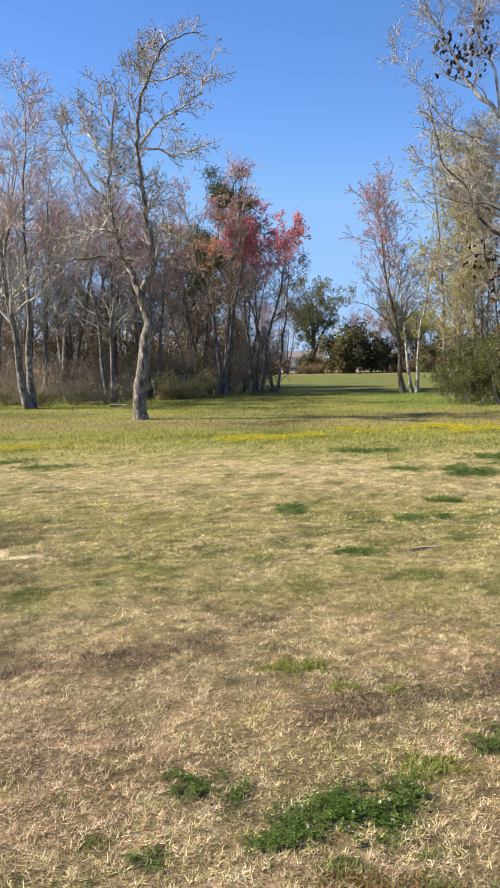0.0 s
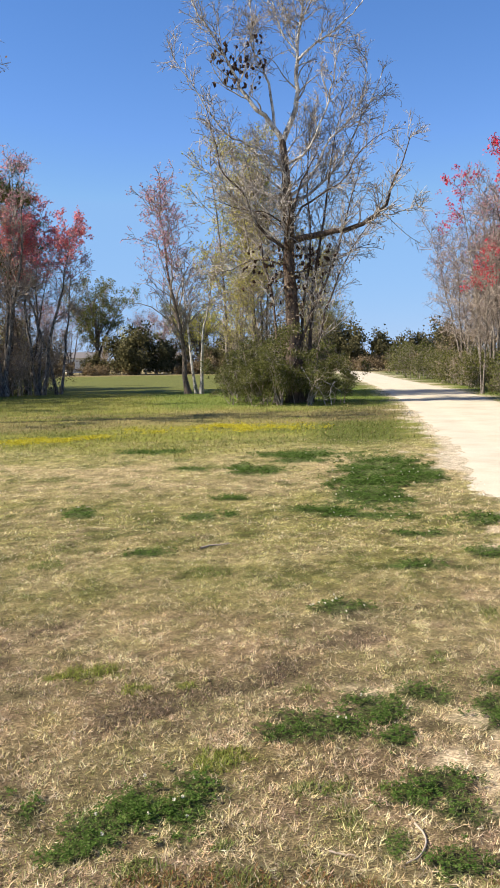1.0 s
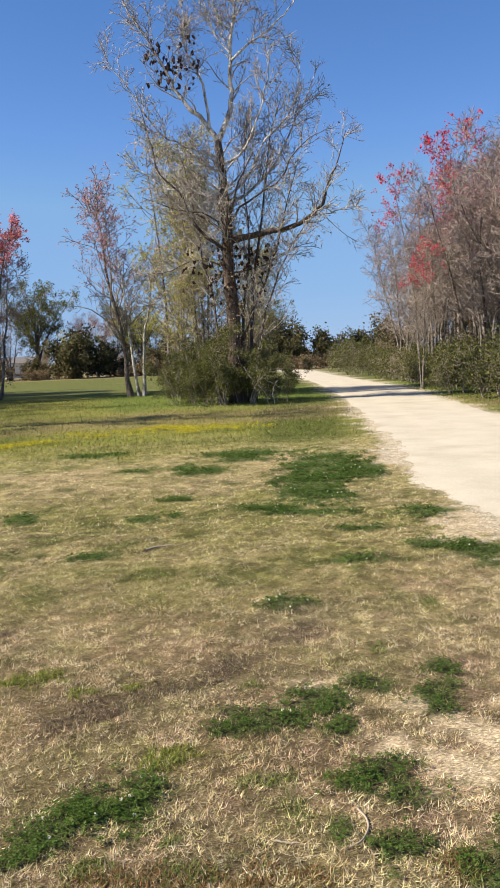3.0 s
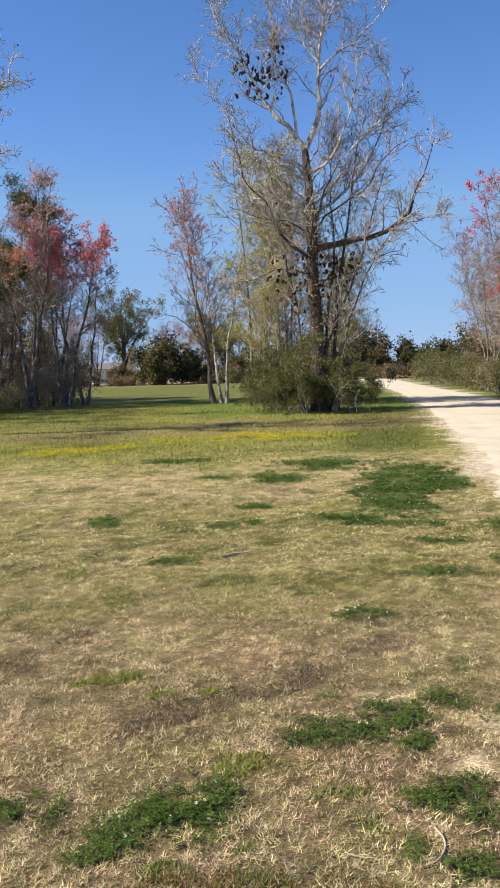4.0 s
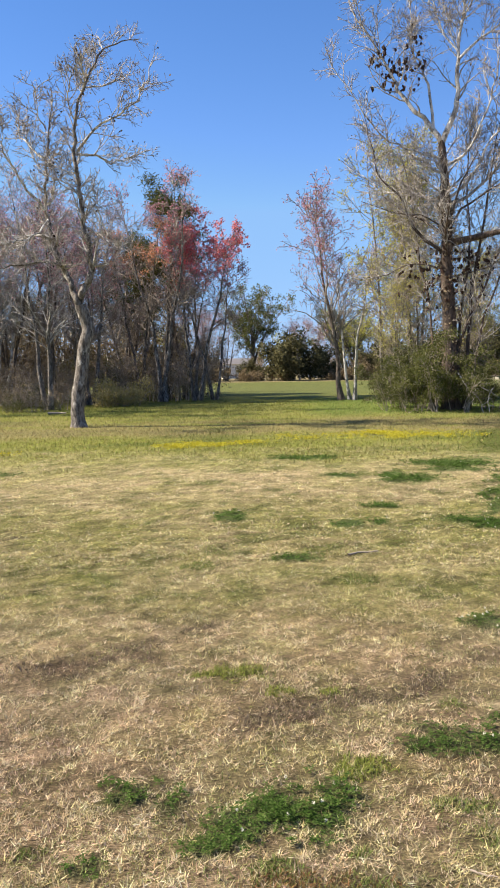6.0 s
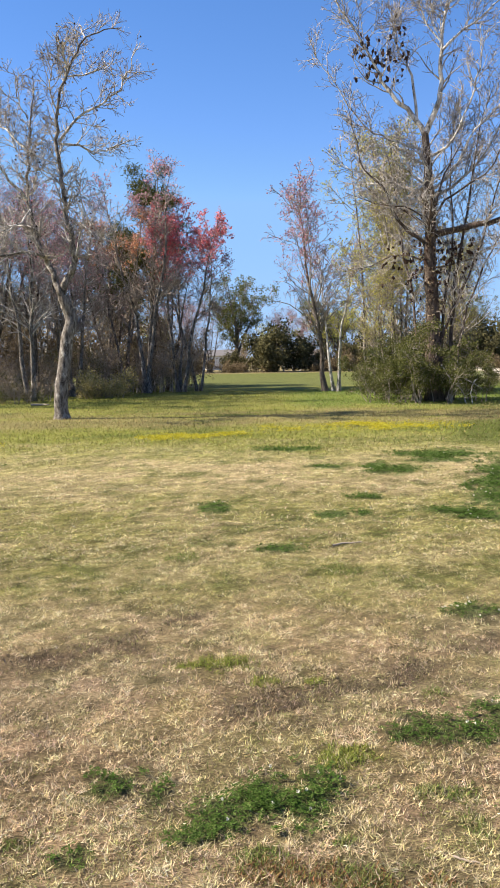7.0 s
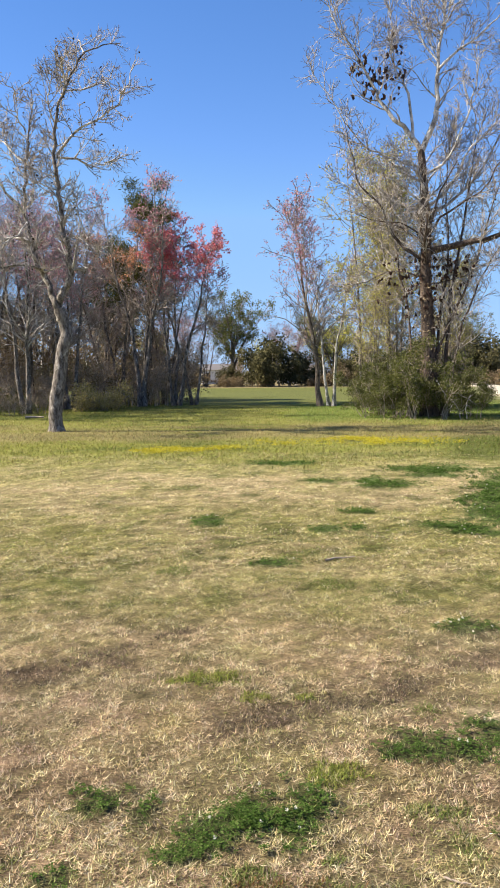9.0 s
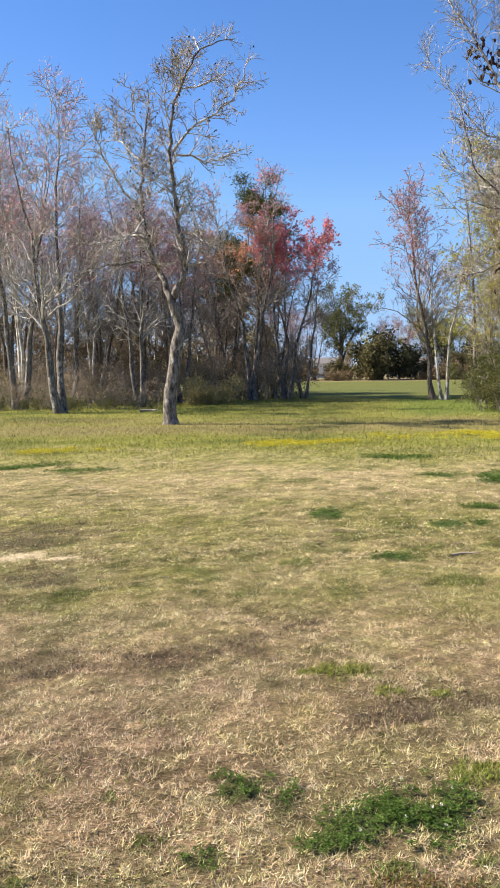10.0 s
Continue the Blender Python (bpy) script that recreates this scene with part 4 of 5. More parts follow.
scatter(wood_c, [(-5.6, 42.5, 260, 0.8), (-7.5, 44.5, 120, 0.95), (-13.5, 55.0, 200, 1.05), (-6.2, 47.5, 250, 0.9), (-9.8, 45.0, 330, 0.95), (-15.2, 46.5, 60, 1.05), (-18.5, 54.0, 310, 1.1), (-11.3, 41.0, 80, 0.8), (-0.6, 49.4, 45, 0.72), (-3.9, 50.2, 170, 0.8)])

# greenish saplings round the tall tree
sapling = woodland_tree((9.3, 40.5, -0.04), 0, 12.6, 3, BARK_GREY, TWIG_GREY, BUD_GREEN, "slender sapling with fresh yellow-green leaves", 61, 0.10, 0.10, 4, extra=crown_only(4.2), name="sapling", group="saplings by the track", length=2.3, spread=0.8, low=0.22)
scatter(sapling, [(10.3, 39.0, 80, 0.92), (11.2, 41.5, 150, 0.85), (12.9, 38.5, 230, 0.55), (8.9, 37.8, 300, 0.5), (12.1, 36.6, 20, 0.6)])

# woodland beyond the track
scatter(wood_d, [(23.4, 39.5, 15, 0.92), (25.6, 47.5, 95, 0.85), (27.8, 50.5, 255, 0.82), (22.6, 30.8, 300, 0.95), (24.2, 33.2, 35, 1.0), (19.8, 25.2, 190, 0.8), (22.4, 33.5, 60, 0.85), (28.1, 44.0, 130, 1.0), (24.1, 30.5, 200, 0.9), (28.6, 37.0, 280, 1.02), (31.6, 52.0, 20, 0.85), (20.8, 27.2, 100, 0.86), (26.1, 33.5, 330, 1.02), (35.1, 60.0, 240, 0.75), (32.1, 43.5, 170, 1.1), (22.1, 24.5, 45, 0.95)])
scatter(wood_c, [(26.6, 41.0, 25, 0.95), (23.6, 36.0, 160, 0.9), (30.6, 48.5, 250, 0.9), (25.0, 28.0, 330, 1.0), (20.6, 23.0, 75, 0.9), (37.6, 66.0, 120, 0.75), (21.5, 31.5, 20, 0.85), (28.2, 47.0, 290, 0.9), (22.8, 26.8, 110, 0.95)])
maple_r = woodland_tree((25.9, 42.0, -0.04), 0, 14.0, 2, BARK_GREY, TWIG_GREY, BUD_CRIMSON, "bare maple with bright crimson flower clusters", 71, 0.13, 0.15, 6, extra=lambda e, r: (e[:, 2] > 10.6) & (fractal(e[:, 0] + 50, e[:, 1] + e[:, 2], 1.8, 4) > 0.5), name="maple_tree", group="crimson maples")
scatter(maple_r, [(20.2, 35.6, 230, 0.46), (23.2, 40.6, 120, 0.78)])

# undergrowth: thickets and bushes
bush = shrub((9.6, 31.2, -0.05), 0, 3.05, 3.7, LEAF_BUSH, TWIG_GREY, "dense dark green bush at the foot of the tall tree", 81, 15, 11, 0.07, name="bush", group="dark bushes")
scatter(bush, [(8.1, 32.0, 90, 0.72), (10.9, 31.5, 200, 0.78), (10.1, 33.0, 300, 0.9), (8.8, 34.5, 20, 0.85)])
brush = shrub((-7.6, 43.5, -0.05), 0, 3.2, 3.4, LEAF_BROWN, TWIG_GREY, "tangled brown leafless thicket", 82, 12, 1, 0.08, name="thicket", group="brown thickets")
scatter(brush, [(-9.5, 42.5, 60, 1.0), (-12.0, 45.0, 120, 1.1), (-14.8, 44.0, 180, 1.1), (-17.5, 49.0, 240, 1.2), (-5.2, 46.0, 300, 0.9), (-8.0, 48.0, 30, 1.3), 
                (-11.0, 52.0, 150, 1.6), (-15.0, 57.0, 200, 1.8),
                (25.5, 45.5, 140, 1.0), (28.0, 51.0, 220, 1.0), (25.0, 36.0, 80, 1.3), (29.0, 44.0, 160, 1.4), (22.5, 26.0, 250, 1.3)])
olive = shrub((18.9, 29.6, -0.05), 0, 2.2, 2.8, LEAF_BUSH, TWIG_BROWN, "olive green undergrowth bush", 83, 11, 5, 0.082, name="undergrowth_bush", group="olive undergrowth")
scatter(olive, [(-8.2, 39.5, 50, 0.45), (-11.4, 38.6, 100, 0.5), (-14.5, 42.5, 150, 0.8), (-6.4, 37.0, 200, 0.28), (-2.0, 49.0, 250, 0.9), (-13.0, 40.0, 300, 0.45), (-9.8, 36.4, 10, 0.35),
                (20.9, 33.0, 110, 1.35), (23.6, 40.4, 170, 1.0), (18.4, 26.4, 230, 1.2), (26.4, 47.2, 290, 1.35), (17.6, 22.9, 340, 0.75), (22.0, 36.4, 60, 0.85), (19.9, 26.5, 15, 1.4), (22.9, 36.6, 75, 1.3), (29.2, 56.0, 30, 1.1), (31.2, 61.5, 130, 1.0), (19.3, 24.8, 70, 1.0), (25.8, 45.8, 190, 1.2), (28.2, 52.0, 310, 1.2), (34.0, 69.0, 205, 1.5), (36.0, 76.0, 15, 1.8), (38.6, 84.0, 165, 1.8)])
yellow = shrub((-3.4, 41.2, -0.05), 0, 1.35, 2.4, LEAF_YELLOW, TWIG_BROWN, "low yellow-green weedy bush", 84, 13, 6, 0.10, name="weedy_bush", group="weedy bushes")
scatter(olive, [(23.8, 42.4, 70, 1.15), (20.3, 30.4, 350, 1.05), (26.8, 50.6, 120, 1.2), (31.0, 64.5, 200, 1.3)])
scatter(brush, [(-9.9, 35.8, 40, 0.5), (-8.1, 37.0, 130, 0.6), (-11.8, 36.4, 220, 0.55), (-6.9, 36.6, 310, 0.45), (-13.2, 37.6, 15, 0.7), (-5.7, 38.4, 95, 0.55), (-10.6, 38.6, 185, 0.8), (-12.4, 40.2, 275, 0.9), (-8.9, 40.6, 5, 0.85)])
scatter(olive, [(-9.0, 35.2, 80, 0.35), (-11.0, 35.4, 160, 0.3), (-7.6, 35.8, 240, 0.3), (-12.6, 36.2, 320, 0.4)])
scatter(yellow, [(-3.9, 40.2, 100, 0.7)])

# beyond the far field
oak = leafy_tree((7.8, 116, -0.05), 0, 13.2, 10.5, LEAF_OLIVE, "spreading oak coming into olive green leaf", 91, 13, 0.19, limbs=13)
scatter(oak, [(21.0, 121, 240, 0.8), (-9.0, 120, 60, 0.9), (52.0, 150, 200, 1.0), (-22.0, 118, 300, 1.0)])
scatter(wood_c, [(4.2, 117, 40, 0.85), (1.2, 119, 100, 0.95), (2.6, 123, 210, 0.9), (13.6, 118, 280, 0.75), (16.2, 120, 330, 0.8), (18.2, 117, 140, 0.7), (-2.4, 118, 80, 0.9), (24.5, 120, 20, 0.8)])
scatter(wood_b, [(14.6, 119, 80, 0.5), (17.4, 122, 160, 0.55), (0.2, 121, 300, 0.6)])
holly = shrub((12.4, 112, -0.05), 0, 6.6, 7.0, LEAF_DARK, TWIG_BROWN, "dark evergreen tree with foliage to the ground", 92, 12, 4, 0.42, name="evergreen_tree", group="dark evergreens", category="tree", dense=0.6)
scatter(holly, [(16.6, 113, 70, 0.72), (43.0, 118, 30, 1.1), (49.0, 116, 250, 0.9), (-6.0, 112, 90, 0.7), (57.0, 112, 140, 1.1), (-14.0, 112, 200, 0.8), (24.5, 114, 20, 0.75), (29.3, 113, 80, 0.9), (34.2, 116, 170, 1.05), (53.0, 112, 220, 0.85), (39.0, 117, 180, 0.9), (7.4, 114, 310, 0.45)])
willow = leafy_tree((22.0, 117, -0.05), 0, 9.5, 8.0, BUD_GREEN, "pale green tree coming into leaf", 93, 7, 0.22, name="budding_tree", group="budding far trees")
scatter(willow, [(27.0, 118, 200, 0.85), (-3.0, 117, 300, 0.8), (13.8, 120, 40, 0.7)])
hedge = shrub((2.0, 110.5, -0.05), 0, 2.6, 6.0, LEAF_WOOD, TWIG_BROWN, "overgrown brown hedge at the far field edge", 94, 10, 5, 0.26, name="hedge_bush", group="far hedge", dense=0.8)
scatter(hedge, [(-3.0, 110, 60, 1.0), (-8.0, 110, 120, 1.1), (-13.5, 111, 180, 1.1), (10.2, 111.5, 240, 0.8), (6.3, 110.6, 200, 0.62), (18.6, 111, 10, 0.62), (20.4, 111, 30, 0.9), (24.0, 111, 80, 1.1), (28.5, 112, 150, 1.0), (46.0, 110, 280, 1.1), (53.0, 106, 340, 1.2), (35.5, 117, 50, 1.1), (41.0, 113, 100, 1.0)])
backwood = shrub((-6.0, 60.0, -0.05), 0, 5.5, 7.0, LEAF_WOOD, TWIG_BROWN, "tall dense brown woodland undergrowth", 95, 10, 2, 0.16, name="dense_thicket", group="dense thickets", dense=0.7)
scatter(backwood, [(-10.2, 52.4, 320, 1.0), (-14.2, 51.5, 90, 1.0), (-11.5, 59.5, 60, 1.1), (-17.0, 60.0, 120, 1.2), (-22.0, 59.0, 180, 1.2), (-1.5, 58.5, 300, 0.9), (-20.5, 66.0, 20, 1.5), (-11.0, 67.0, 80, 1.5),
                   (-3.4, 52.0, 130, 0.95), (-0.4, 52.4, 250, 0.8), (0.9, 54.0, 20, 0.7), (-6.6, 48.6, 10, 0.85), (-9.6, 46.8, 75, 0.75), (-12.8, 45.0, 200, 0.75), (-16.4, 47.5, 310, 0.9), (-3.0, 62.0, 45, 1.4),
                   (27.5, 40.5, 30, 0.95), (31.5, 48.0, 100, 1.0), (26.0, 33.0, 170, 0.95), (34.5, 57.0, 230, 1.0), (24.6, 27.0, 290, 0.95), (37.5, 67.0, 350, 1.0), (30.5, 36.0, 60, 1.2),
                   (1.0, 128, 40, 1.0), (9.6, 128, 100, 1.0), (19.0, 128, 160, 1.1), (26.0, 130, 220, 1.1), (-7.0, 127, 280, 1.3), (-17.0, 128, 340, 1.3), (36.5, 131, 90, 1.3), (46.0, 130, 150, 1.3)])
scatter(olive, [(-3.6, 48.6, 40, 1.0), (-1.6, 49.6, 130, 1.0), (-7.2, 50.5, 190, 1.4), (-5.0, 51.5, 80, 1.3), (-11.6, 43.4, 220, 0.8), (-8.6, 41.8, 15, 0.7)])
scatter(brush, [(-2.8, 46.6, 10, 1.3), (-0.6, 47.4, 110, 1.15), (-1.6, 48.6, 220, 1.5), (-4.2, 46.4, 60, 1.1), (-1.7, 46.2, 170, 0.8), (-8.6, 46.2, 140, 0.9)])

# white house and shed beyond the field
def box(lo, hi):
    bm = bmesh.new()
    bmesh.ops.create_cube(bm, size=1)
    for v in bm.verts:
        v.co = Vector([(a + b) / 2 + c * (b - a) for a, b, c in zip(lo, hi, v.co)])
    return bm


def far_house(x, y, turn, w, d, h, label):
    root = thing("house", (x, y, -0.05), turn, label, "house")
    wall = part("wall", bm_mesh("wall", box((-w / 2, -d / 2, 0), (w / 2, d / 2, h)), WHITE_PAINT), root)
    bm = bmesh.new()
    e = 0.35
    ring = [bm.verts.new(p) for p in ((-w / 2 - e, -d / 2 - e, h), (w / 2 + e, -d / 2 - e, h), (w / 2 + e, d / 2 + e, h), (-w / 2 - e, d / 2 + e, h))]
    ridge = [bm.verts.new(p) for p in ((-w / 2 - e, 0, h + d * 0.18), (w / 2 + e, 0, h + d * 0.18))]
    bm.faces.new((ring[0], ring[1], ridge[1], ridge[0]))
    bm.faces.new((ring[2], ring[3], ridge[0], ridge[1]))
    bm.faces.new((ring[1], ring[2], ridge[1]))
    bm.faces.new((ring[3], ring[0], ridge[0]))
    bm.faces.new(ring[::-1])
    part("roof", bm_mesh("roof", bm, ROOF_GREY), root)
    for k in np.linspace(-0.36, 0.36, max(2, int(w / 3))):
        win = part("window", bm_mesh("window", box((k * w - 0.5, -d / 2 - 0.05, 0.95), (k * w + 0.5, -d / 2 - 0.004, 2.05)), WHITE_PAINT), root)
        part("pane", bm_mesh("pane", box((k * w - 0.42, -d / 2 - 0.07, 1.03), (k * w + 0.42, -d / 2 - 0.054, 1.97)), PANE), win)


far_house(7.8, 150, 4, 7.0, 6.0, 2.5, "low white house half hidden by hedges")
far_house(0.9, 152, 10, 6.0, 5.0, 2.4, "white house glimpsed between bare trees")
far_house(21.6, 150, -8, 6.0, 5.0, 2.4, "small white house behind dark evergreens")


# ---- turf ----


def blades(rng, x, y, length, width, lean, colour, jitter=0.25):
    """Grass blades: slim tapering slips, most of them pressed down."""
    n = len(x)
    a = rng.uniform(0, 2 * np.pi, n)
    h = np.column_stack([np.cos(a), np.sin(a), np.zeros(n)])
    side = np.column_stack([-np.sin(a), np.cos(a), rng.normal(0, 0.35, n)]) * (width * 0.5)[:, None]
    t = np.clip(rng.normal(lean, 0.3, n), 0.05, 1.62)[:, None]
    p0 = np.column_stack([x, y, ground_height(x, y) + rng.uniform(-0.004, 0.006, n)])
    p1 = p0 + (h * np.sin(t) + np.array([0, 0, 1.0]) * np.cos(t)) * length[:, None]
    v = np.stack([p0 - side, p0 + side, p1], 1).reshape(-1, 3)
    c = np.clip(colour * rng.normal(1.0, jitter, (n, 1)) * rng.normal(1.0, 0.05, (n, 3)), 0.01, 0.85)
    return v, [3 * np.arange(n)[:, None] + [0, 1, 2]], np.repeat(c, 3, axis=0)


def fan(rng, n, r0, r1, a0=-25.0, a1=41.0):
    """Places spread evenly by distance over the ground that opens before the walk."""
    r, a = rng.uniform(r0, r1, n), np.radians(rng.uniform(a0, a1, n))
    return r * np.sin(a), r * np.cos(a)


def sow(name, label, seed, n, r0, r1, length, width, lean, keep=None, tone=None, jitter=0.25):
    rng = np.random.default_rng(seed)
    x, y = fan(rng, n, r0, r1)
    if keep is not None:
        ok = keep(rng, x, y)
        x, y = x[ok], y[ok]
        n = len(x)
    ok = road_gap(x, y) > -0.25 + 0.8 * rng.uniform(size=n) ** 2
    bare = np.maximum(worn(x, y) * 0.62, blots(x, y, SANDY, 1.2, 11.0) * 0.88)
    ok &= rng.uniform(size=n) > np.maximum(bare, 0.55 * blots(x, y, CLOVER_ALL))
    x, y = x[ok], y[ok]
    m = len(x)
    c = ground_colour(x, y) if tone is None else tone(rng, x, y)
    tall = rng.uniform(*length, m) * (0.65 + 0.75 * clumps(x, y) if tone is mown_tone else 1.0)
    v, f, t = blades(rng, x, y, tall, rng.uniform(*width, m), lean, c, jitter)
    tagged(new(name, mesh_of(name, v, f, [BLADES], t)), label, "grass", kind="stuff")


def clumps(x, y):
    """Tussocks in the mown turf: low between them, high on them; also sets the painted gap shade."""
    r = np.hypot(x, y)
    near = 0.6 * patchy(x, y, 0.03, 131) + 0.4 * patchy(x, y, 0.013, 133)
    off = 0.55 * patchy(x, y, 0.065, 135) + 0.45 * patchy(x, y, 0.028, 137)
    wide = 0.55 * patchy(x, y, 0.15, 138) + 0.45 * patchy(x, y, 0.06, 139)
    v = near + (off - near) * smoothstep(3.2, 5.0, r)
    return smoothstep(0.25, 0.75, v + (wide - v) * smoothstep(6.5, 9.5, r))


def mown_tone(rng, x, y):
    c = ground_colour(x, y)
    n = len(x)
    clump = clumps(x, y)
    # Shade of the gaps put into the blade colour: dark between tussocks, light on them.
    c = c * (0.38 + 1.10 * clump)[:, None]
    turf = 1 - np.maximum(worn(x, y), blots(x, y, CLOVER_ALL, 0.8))
    pale = rng.uniform(size=n) < 0.45 * turf * clump
    c[pale] = c[pale] * 0.4 + np.array([0.61, 0.515, 0.39]) * 0.6
    rust = rng.uniform(size=n) < 0.20
    c[rust] = c[rust] * 0.45 + np.array([0.20, 0.13, 0.085]) * 0.55
    fresh = rng.uniform(size=n) < 0.05 + 0.35 * smoothstep(0.56, 0.70, rough(x, y, 0.45, 17))
    c[fresh] = c[fresh] * 0.3 + np.array([0.17, 0.20, 0.05]) * 0.7
    return c


def in_clumps(rng, x, y):
    return rng.uniform(size=len(x)) < 0.40 + 0.60 * clumps(x, y)


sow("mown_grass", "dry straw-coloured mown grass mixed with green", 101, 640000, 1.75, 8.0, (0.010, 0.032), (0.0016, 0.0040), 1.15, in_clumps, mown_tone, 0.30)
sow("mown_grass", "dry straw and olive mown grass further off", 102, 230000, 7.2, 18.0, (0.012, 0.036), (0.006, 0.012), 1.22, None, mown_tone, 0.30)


def tall_zone(rng, x, y):
    edge = 18.4 - edge_shift(x, y) + rng.normal(0, 0.8, len(x))
    return (y > edge) & (y < 46) & (rng.uniform(size=len(x)) < 0.95)


def tall_tone(rng, x, y):
    c = ground_colour(x, y)
    n = len(x)
    dry = rng.uniform(size=n) < 0.12 + 0.3 * smoothstep(21, 24, y) * (1 - smoothstep(29, 33, y))
    c[dry] = c[dry] * 0.4 + np.array([0.36, 0.28, 0.15]) * 0.6
    return c


sow("tall_grass", "uncut green and tan grass along the field edge", 103, 190000, 14.0, 50.0, (0.04, 0.12), (0.010, 0.020), 0.95, tall_zone, tall_tone, 0.25)
sow("green_tufts", "fresh green grass tufts in the dry turf", 104, 420000, 1.8, 8.0, (0.012, 0.04), (0.003, 0.006), 1.0, lambda r, x, y: r.uniform(size=len(x)) < 0.75 * blots(x, y, THIN_GREEN, 1.1, 19.0) + 0.010 * smoothstep(0.45, 0.7, rough(x, y, 0.5, 151)), lambda r, x, y: np.tile([0.12, 0.15, 0.042], (len(x), 1)), 0.3)
sow("lime_tufts", "yellow-green new grass in the dry turf", 105, 300000, 2.6, 5.2, (0.012, 0.04), (0.003, 0.006), 0.95, lambda r, x, y: r.uniform(size=len(x)) < 0.85 * blots(x, y, LIME_GREEN, 1.1, 19.0), lambda r, x, y: np.tile([0.19, 0.215, 0.048], (len(x), 1)), 0.25)


RUST = [(0.62, 2.42, 0.22, 0.08), (0.95, 2.32, 0.18, 0.08), (0.35, 2.52, 0.12, 0.07), (1.92, 2.05, 0.10, 0.1), (1.55, 2.22, 0.06, 0.1)]


def rust_tone(rng, x, y):
    red = rng.uniform(size=(len(x), 1)) < 0.6
    return np.where(red, np.array([0.19, 0.105, 0.05]), np.array([0.14, 0.15, 0.045]))


sow("rusty_weeds", "low reddish-brown and green weeds in straw", 107, 260000, 1.8, 3.2, (0.010, 0.03), (0.003, 0.006), 1.0, lambda r, x, y: r.uniform(size=len(x)) < 0.5 * blots(x, y, RUST, 1.2, 29.0), rust_tone, 0.3)


def earth_tone(rng, x, y):
    c = np.array([0.085, 0.065, 0.048]) + rng.uniform(size=(len(x), 1)) ** 2 * np.array([0.22, 0.18, 0.13])
    return c


sow("dead_thatch", "dark rotted thatch in the worn wheel tracks", 106, 500000, 2.6, 9.5, (0.008, 0.03), (0.003, 0.007), 0.9, lambda r, x, y: r.uniform(size=len(x)) < 0.8 * smoothstep(0.25, 0.8, worn(x, y)), earth_tone, 0.3)


def clover_patch(spot, seed, per_metre, size, flowers):
    rng = np.random.default_rng(seed)
    cx, cy, a, b = spot
    reach = 1.6 * max(a, b)
    n = int(per_metre * (2 * reach) ** 2)
    x, y = cx + rng.uniform(-reach, reach, n), cy + rng.uniform(-reach, reach, n)
    ok = (road_gap(x, y) > 0.15) & (rng.uniform(size=n) < blots(x, y, [spot], 1.0) * (0.22 + 0.78 * smoothstep(0.42, 0.58, rough(x, y, 0.14 if cy < 4.7 else 0.45, 61))))
    x, y = x[ok], y[ok]
    n = len(x)
    if not n:
        return
    h = ground_height(x, y) + rng.uniform(0.008, 0.038, n)
    turn = rng.uniform(0, 2 * np.pi, n)
    tilt = rng.normal(0, 0.25, (n, 2))
    s = size * rng.uniform(0.6, 1.25, n)
    quads = []
    for k in range(3):
        t = turn + k * 2 * np.pi / 3
        d, e = np.column_stack([np.cos(t), np.sin(t)]), np.column_stack([-np.sin(t), np.cos(t)])

        def corner(u, w):
            p = (d * u + e * w) * s[:, None]
            return np.column_stack([x + p[:, 0], y + p[:, 1], h + (p * tilt).sum(1) + 0.1 * u * s])
        quads.append(np.stack([corner(0.05, 0), corner(0.65, -0.42), corner(1.0, 0), corner(0.65, 0.42)], 1))
    v = np.concatenate(quads, 1).reshape(-1, 3)
    root = tagged(new("clover_patch", mesh_of("clover_patch", v, [np.arange(12 * n).reshape(-1, 4)], [CLOVER])), "low dark green clover patch in dry turf", "clover", "clover patches", "stuff")
    for _ in range(flowers):
        k = rng.integers(0, n)
        c = np.array([x[k], y[k], h[k] + 0.012])
        pos = c + unit(rng.normal(size=(22, 3))) * 0.0045 * (1 + 0.6 * cy / 10)
        fv, ff = flakes(rng, pos, 0.006 * (1 + 0.7 * cy / 10))
        part("flower_head", mesh_of("flower_head", fv, ff, [WHITE_PETAL]), root, "small white clover flower head")


for i, spot in enumerate(CLOVER_NEAR + CLOVER_SIDE):
    clover_patch(spot, 200 + i, 7000, 0.0105, {1: 1, 2: 2, 3: 4, 4: 1, 14: 2, 15: 1}.get(i, 0))
for i, spot in enumerate(CLOVER_MID + CLOVER_FAR):
    clover_patch(spot, 240 + i, 3000 if spot[1] < 7 else 1500, 0.014 if spot[1] < 7 else 0.021, {0: 10, 7: 3, 12: 12, 13: 12, 14: 4, 15: 6, 18: 8}.get(i, 1))


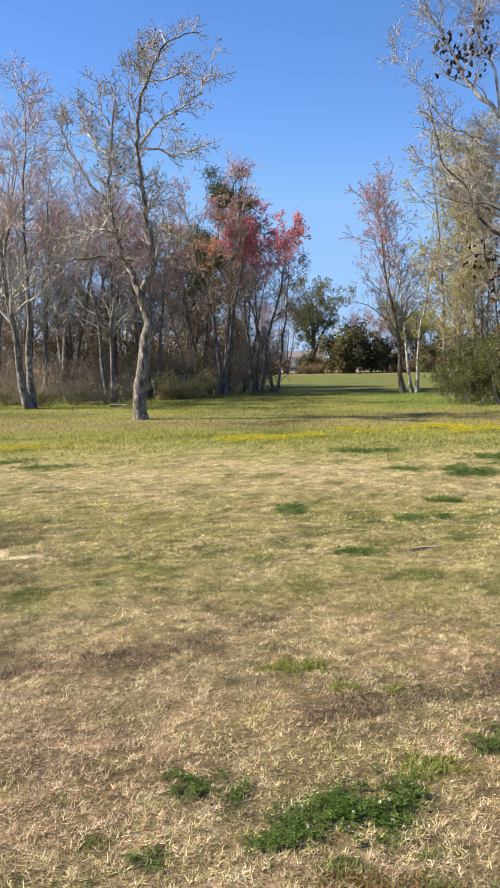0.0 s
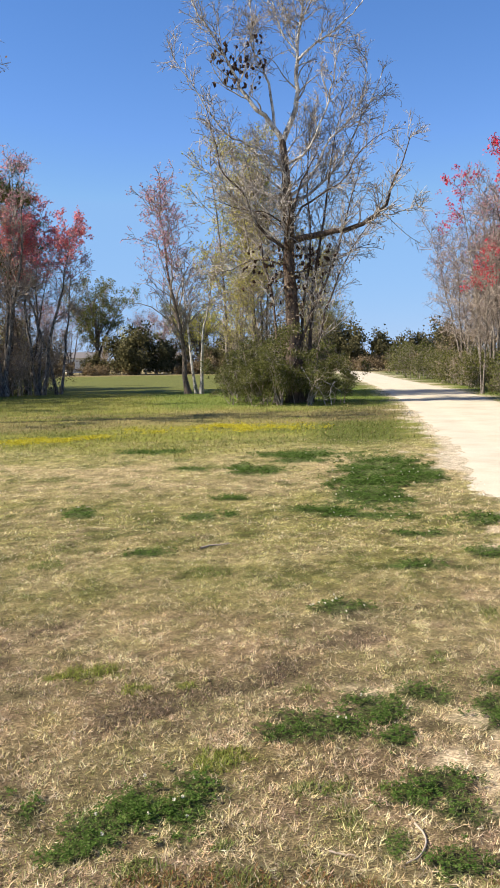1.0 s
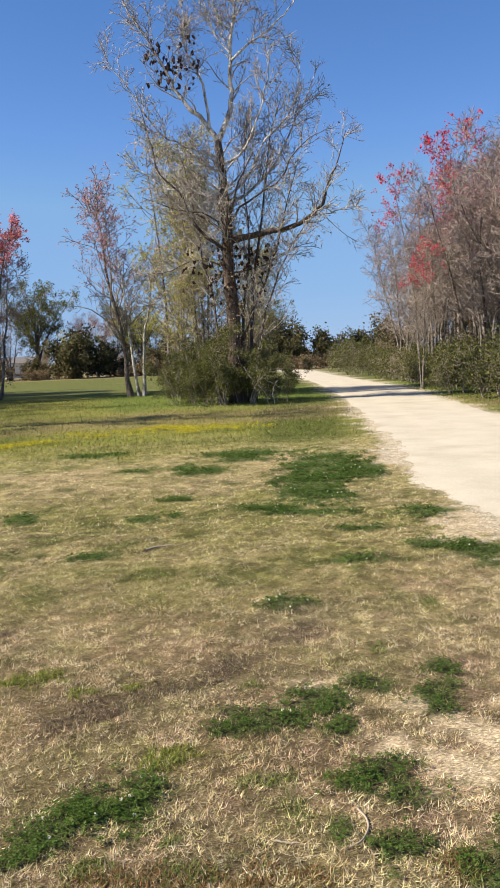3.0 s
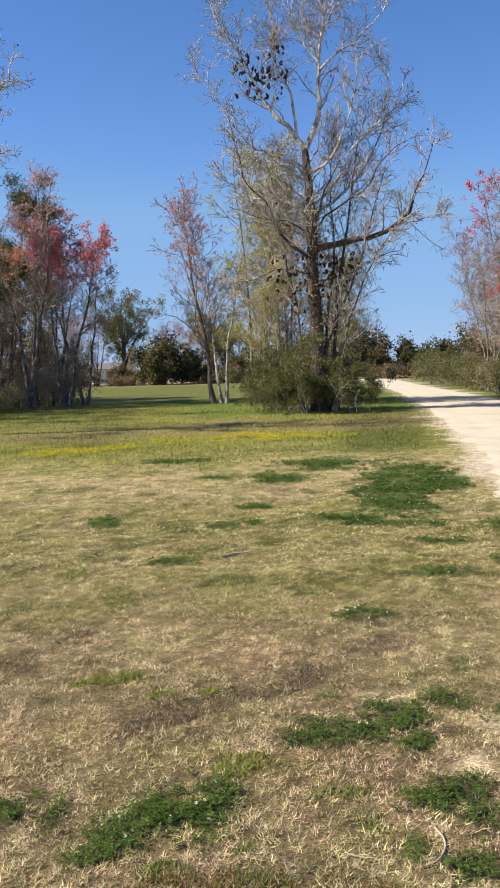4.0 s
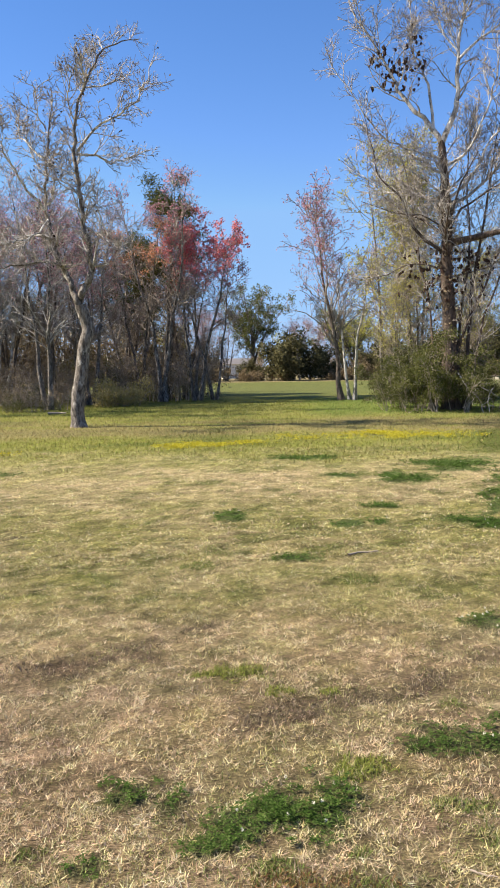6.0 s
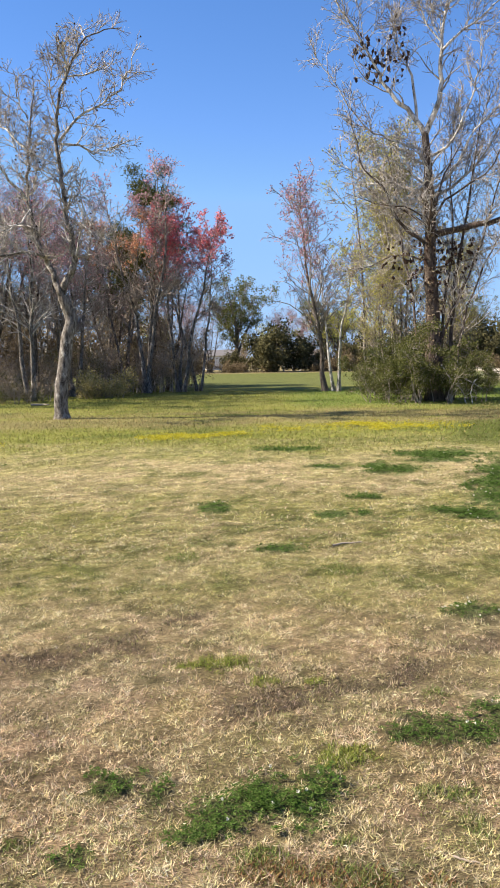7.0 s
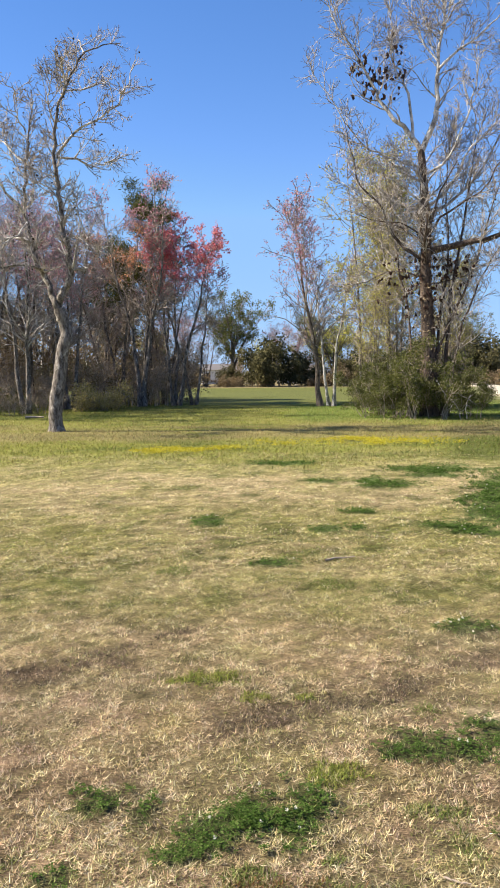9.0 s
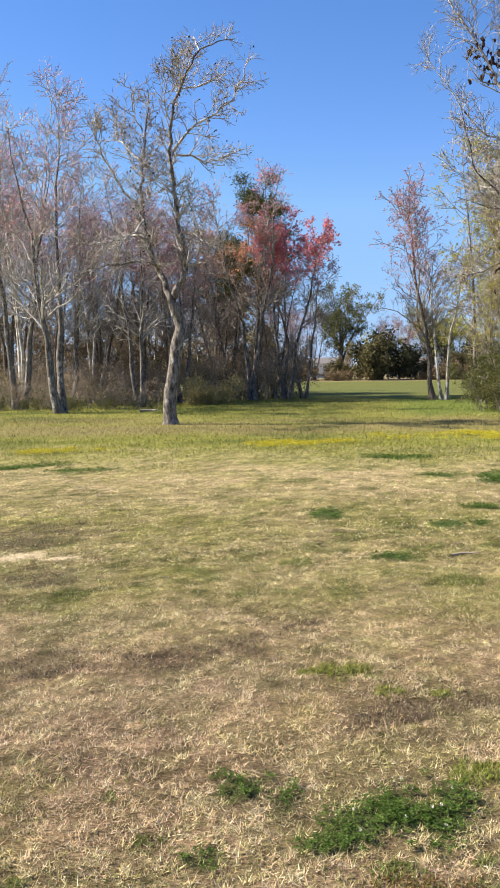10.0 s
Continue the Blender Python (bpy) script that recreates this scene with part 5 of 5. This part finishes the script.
def wildflowers():
    rng = np.random.default_rng(301)
    n = 300000
    x, y = rng.uniform(-6, 9, n), rng.uniform(16.5, 22.5, n)
    ok = rng.uniform(size=n) < 0.9 * blots(x, y, YELLOW, 1.1, 27.0) * np.clip(rough(x, y, 0.7, 33) * 3.0 - 1.3, 0.03, 1)
    x, y = x[ok], y[ok]
    pos = np.column_stack([x, y, ground_height(x, y) + rng.uniform(0.03, 0.11, len(x))])
    v, f = flakes(rng, pos, 0.024, 0, 0.9)
    tagged(new("yellow_wildflowers", mesh_of("yellow_wildflowers", v, f, [YELLOW_PETAL])), "bright yellow wildflowers in uncut grass", "flowers", kind="stuff")


wildflowers()


def stick(points, radius, label, seed):
    rng = np.random.default_rng(seed)
    p = smooth_line(points, 12, rng, radius * 0.35)
    p[:, 2] = ground_height(p[:, 0], p[:, 1]) + radius * 0.9 + 0.004
    v, f = tubes([(p[None], np.linspace(radius, radius * 0.55, 12)[None], 7)])
    tagged(new("fallen_stick", mesh_of("fallen_stick", v, f, [DRY_WOOD], None, True)), label, "stick")


def dead_branch():
    """A bleached dead limb with side twigs, leaning out of the bush."""
    rng = np.random.default_rng(411)
    root = thing("dead_branch", (10.25, 29.75, -0.02), -17, "bleached dead branch leaning out of the dark bush", "branch")
    lines = [[(-0.75, 0.5, 1.45), (-0.45, 0.2, 0.95), (-0.05, 0, 0.55), (0.15, -0.1, 0.0)], [(-0.45, 0.2, 0.95), (-0.1, 0.1, 1.0), (0.3, 0.1, 0.8)], [(0.5, 0.2, 0.9), (0.3, 0, 0.5), (0.35, -0.1, 0.0)], [(-0.1, 0, 0.6), (-0.35, -0.1, 0.3), (-0.4, -0.1, 0.0)]]
    for i, line in enumerate(lines):
        p = smooth_line(line, 10, rng, 0.02)[None]
        r = np.linspace(0.022, 0.012, 10)[None]
        q, w = sprout(rng, p, r, 7, 0.1, 1.0, 50, 0.4, 4, up=0.1, least=0.009)
        v, f = tubes([(p, r, 6), (q, w, 4)])
        part("limb", mesh_of("limb", v, f, [TWIG_PALE], None, True), root)


dead_branch()
stick([(1.42, 7.30, 0), (1.55, 7.38, 0), (1.71, 7.40, 0)], 0.011, "pale straight fallen stick on dry grass", 401)
stick([(1.345, 2.64, 0), (1.345, 2.55, 0), (1.29, 2.46, 0), (1.21, 2.41, 0)], 0.005, "curved grey-brown fallen twig on grass", 402)
stick([(0.98, 2.55, 0), (1.02, 2.52, 0), (1.06, 2.51, 0)], 0.0045, "short pale fallen twig on straw", 403)
stick([(-5.9, 33.9, 0), (-5.5, 34.0, 0), (-5.2, 33.95, 0)], 0.055, "short pale fallen log at the woodland edge", 404)
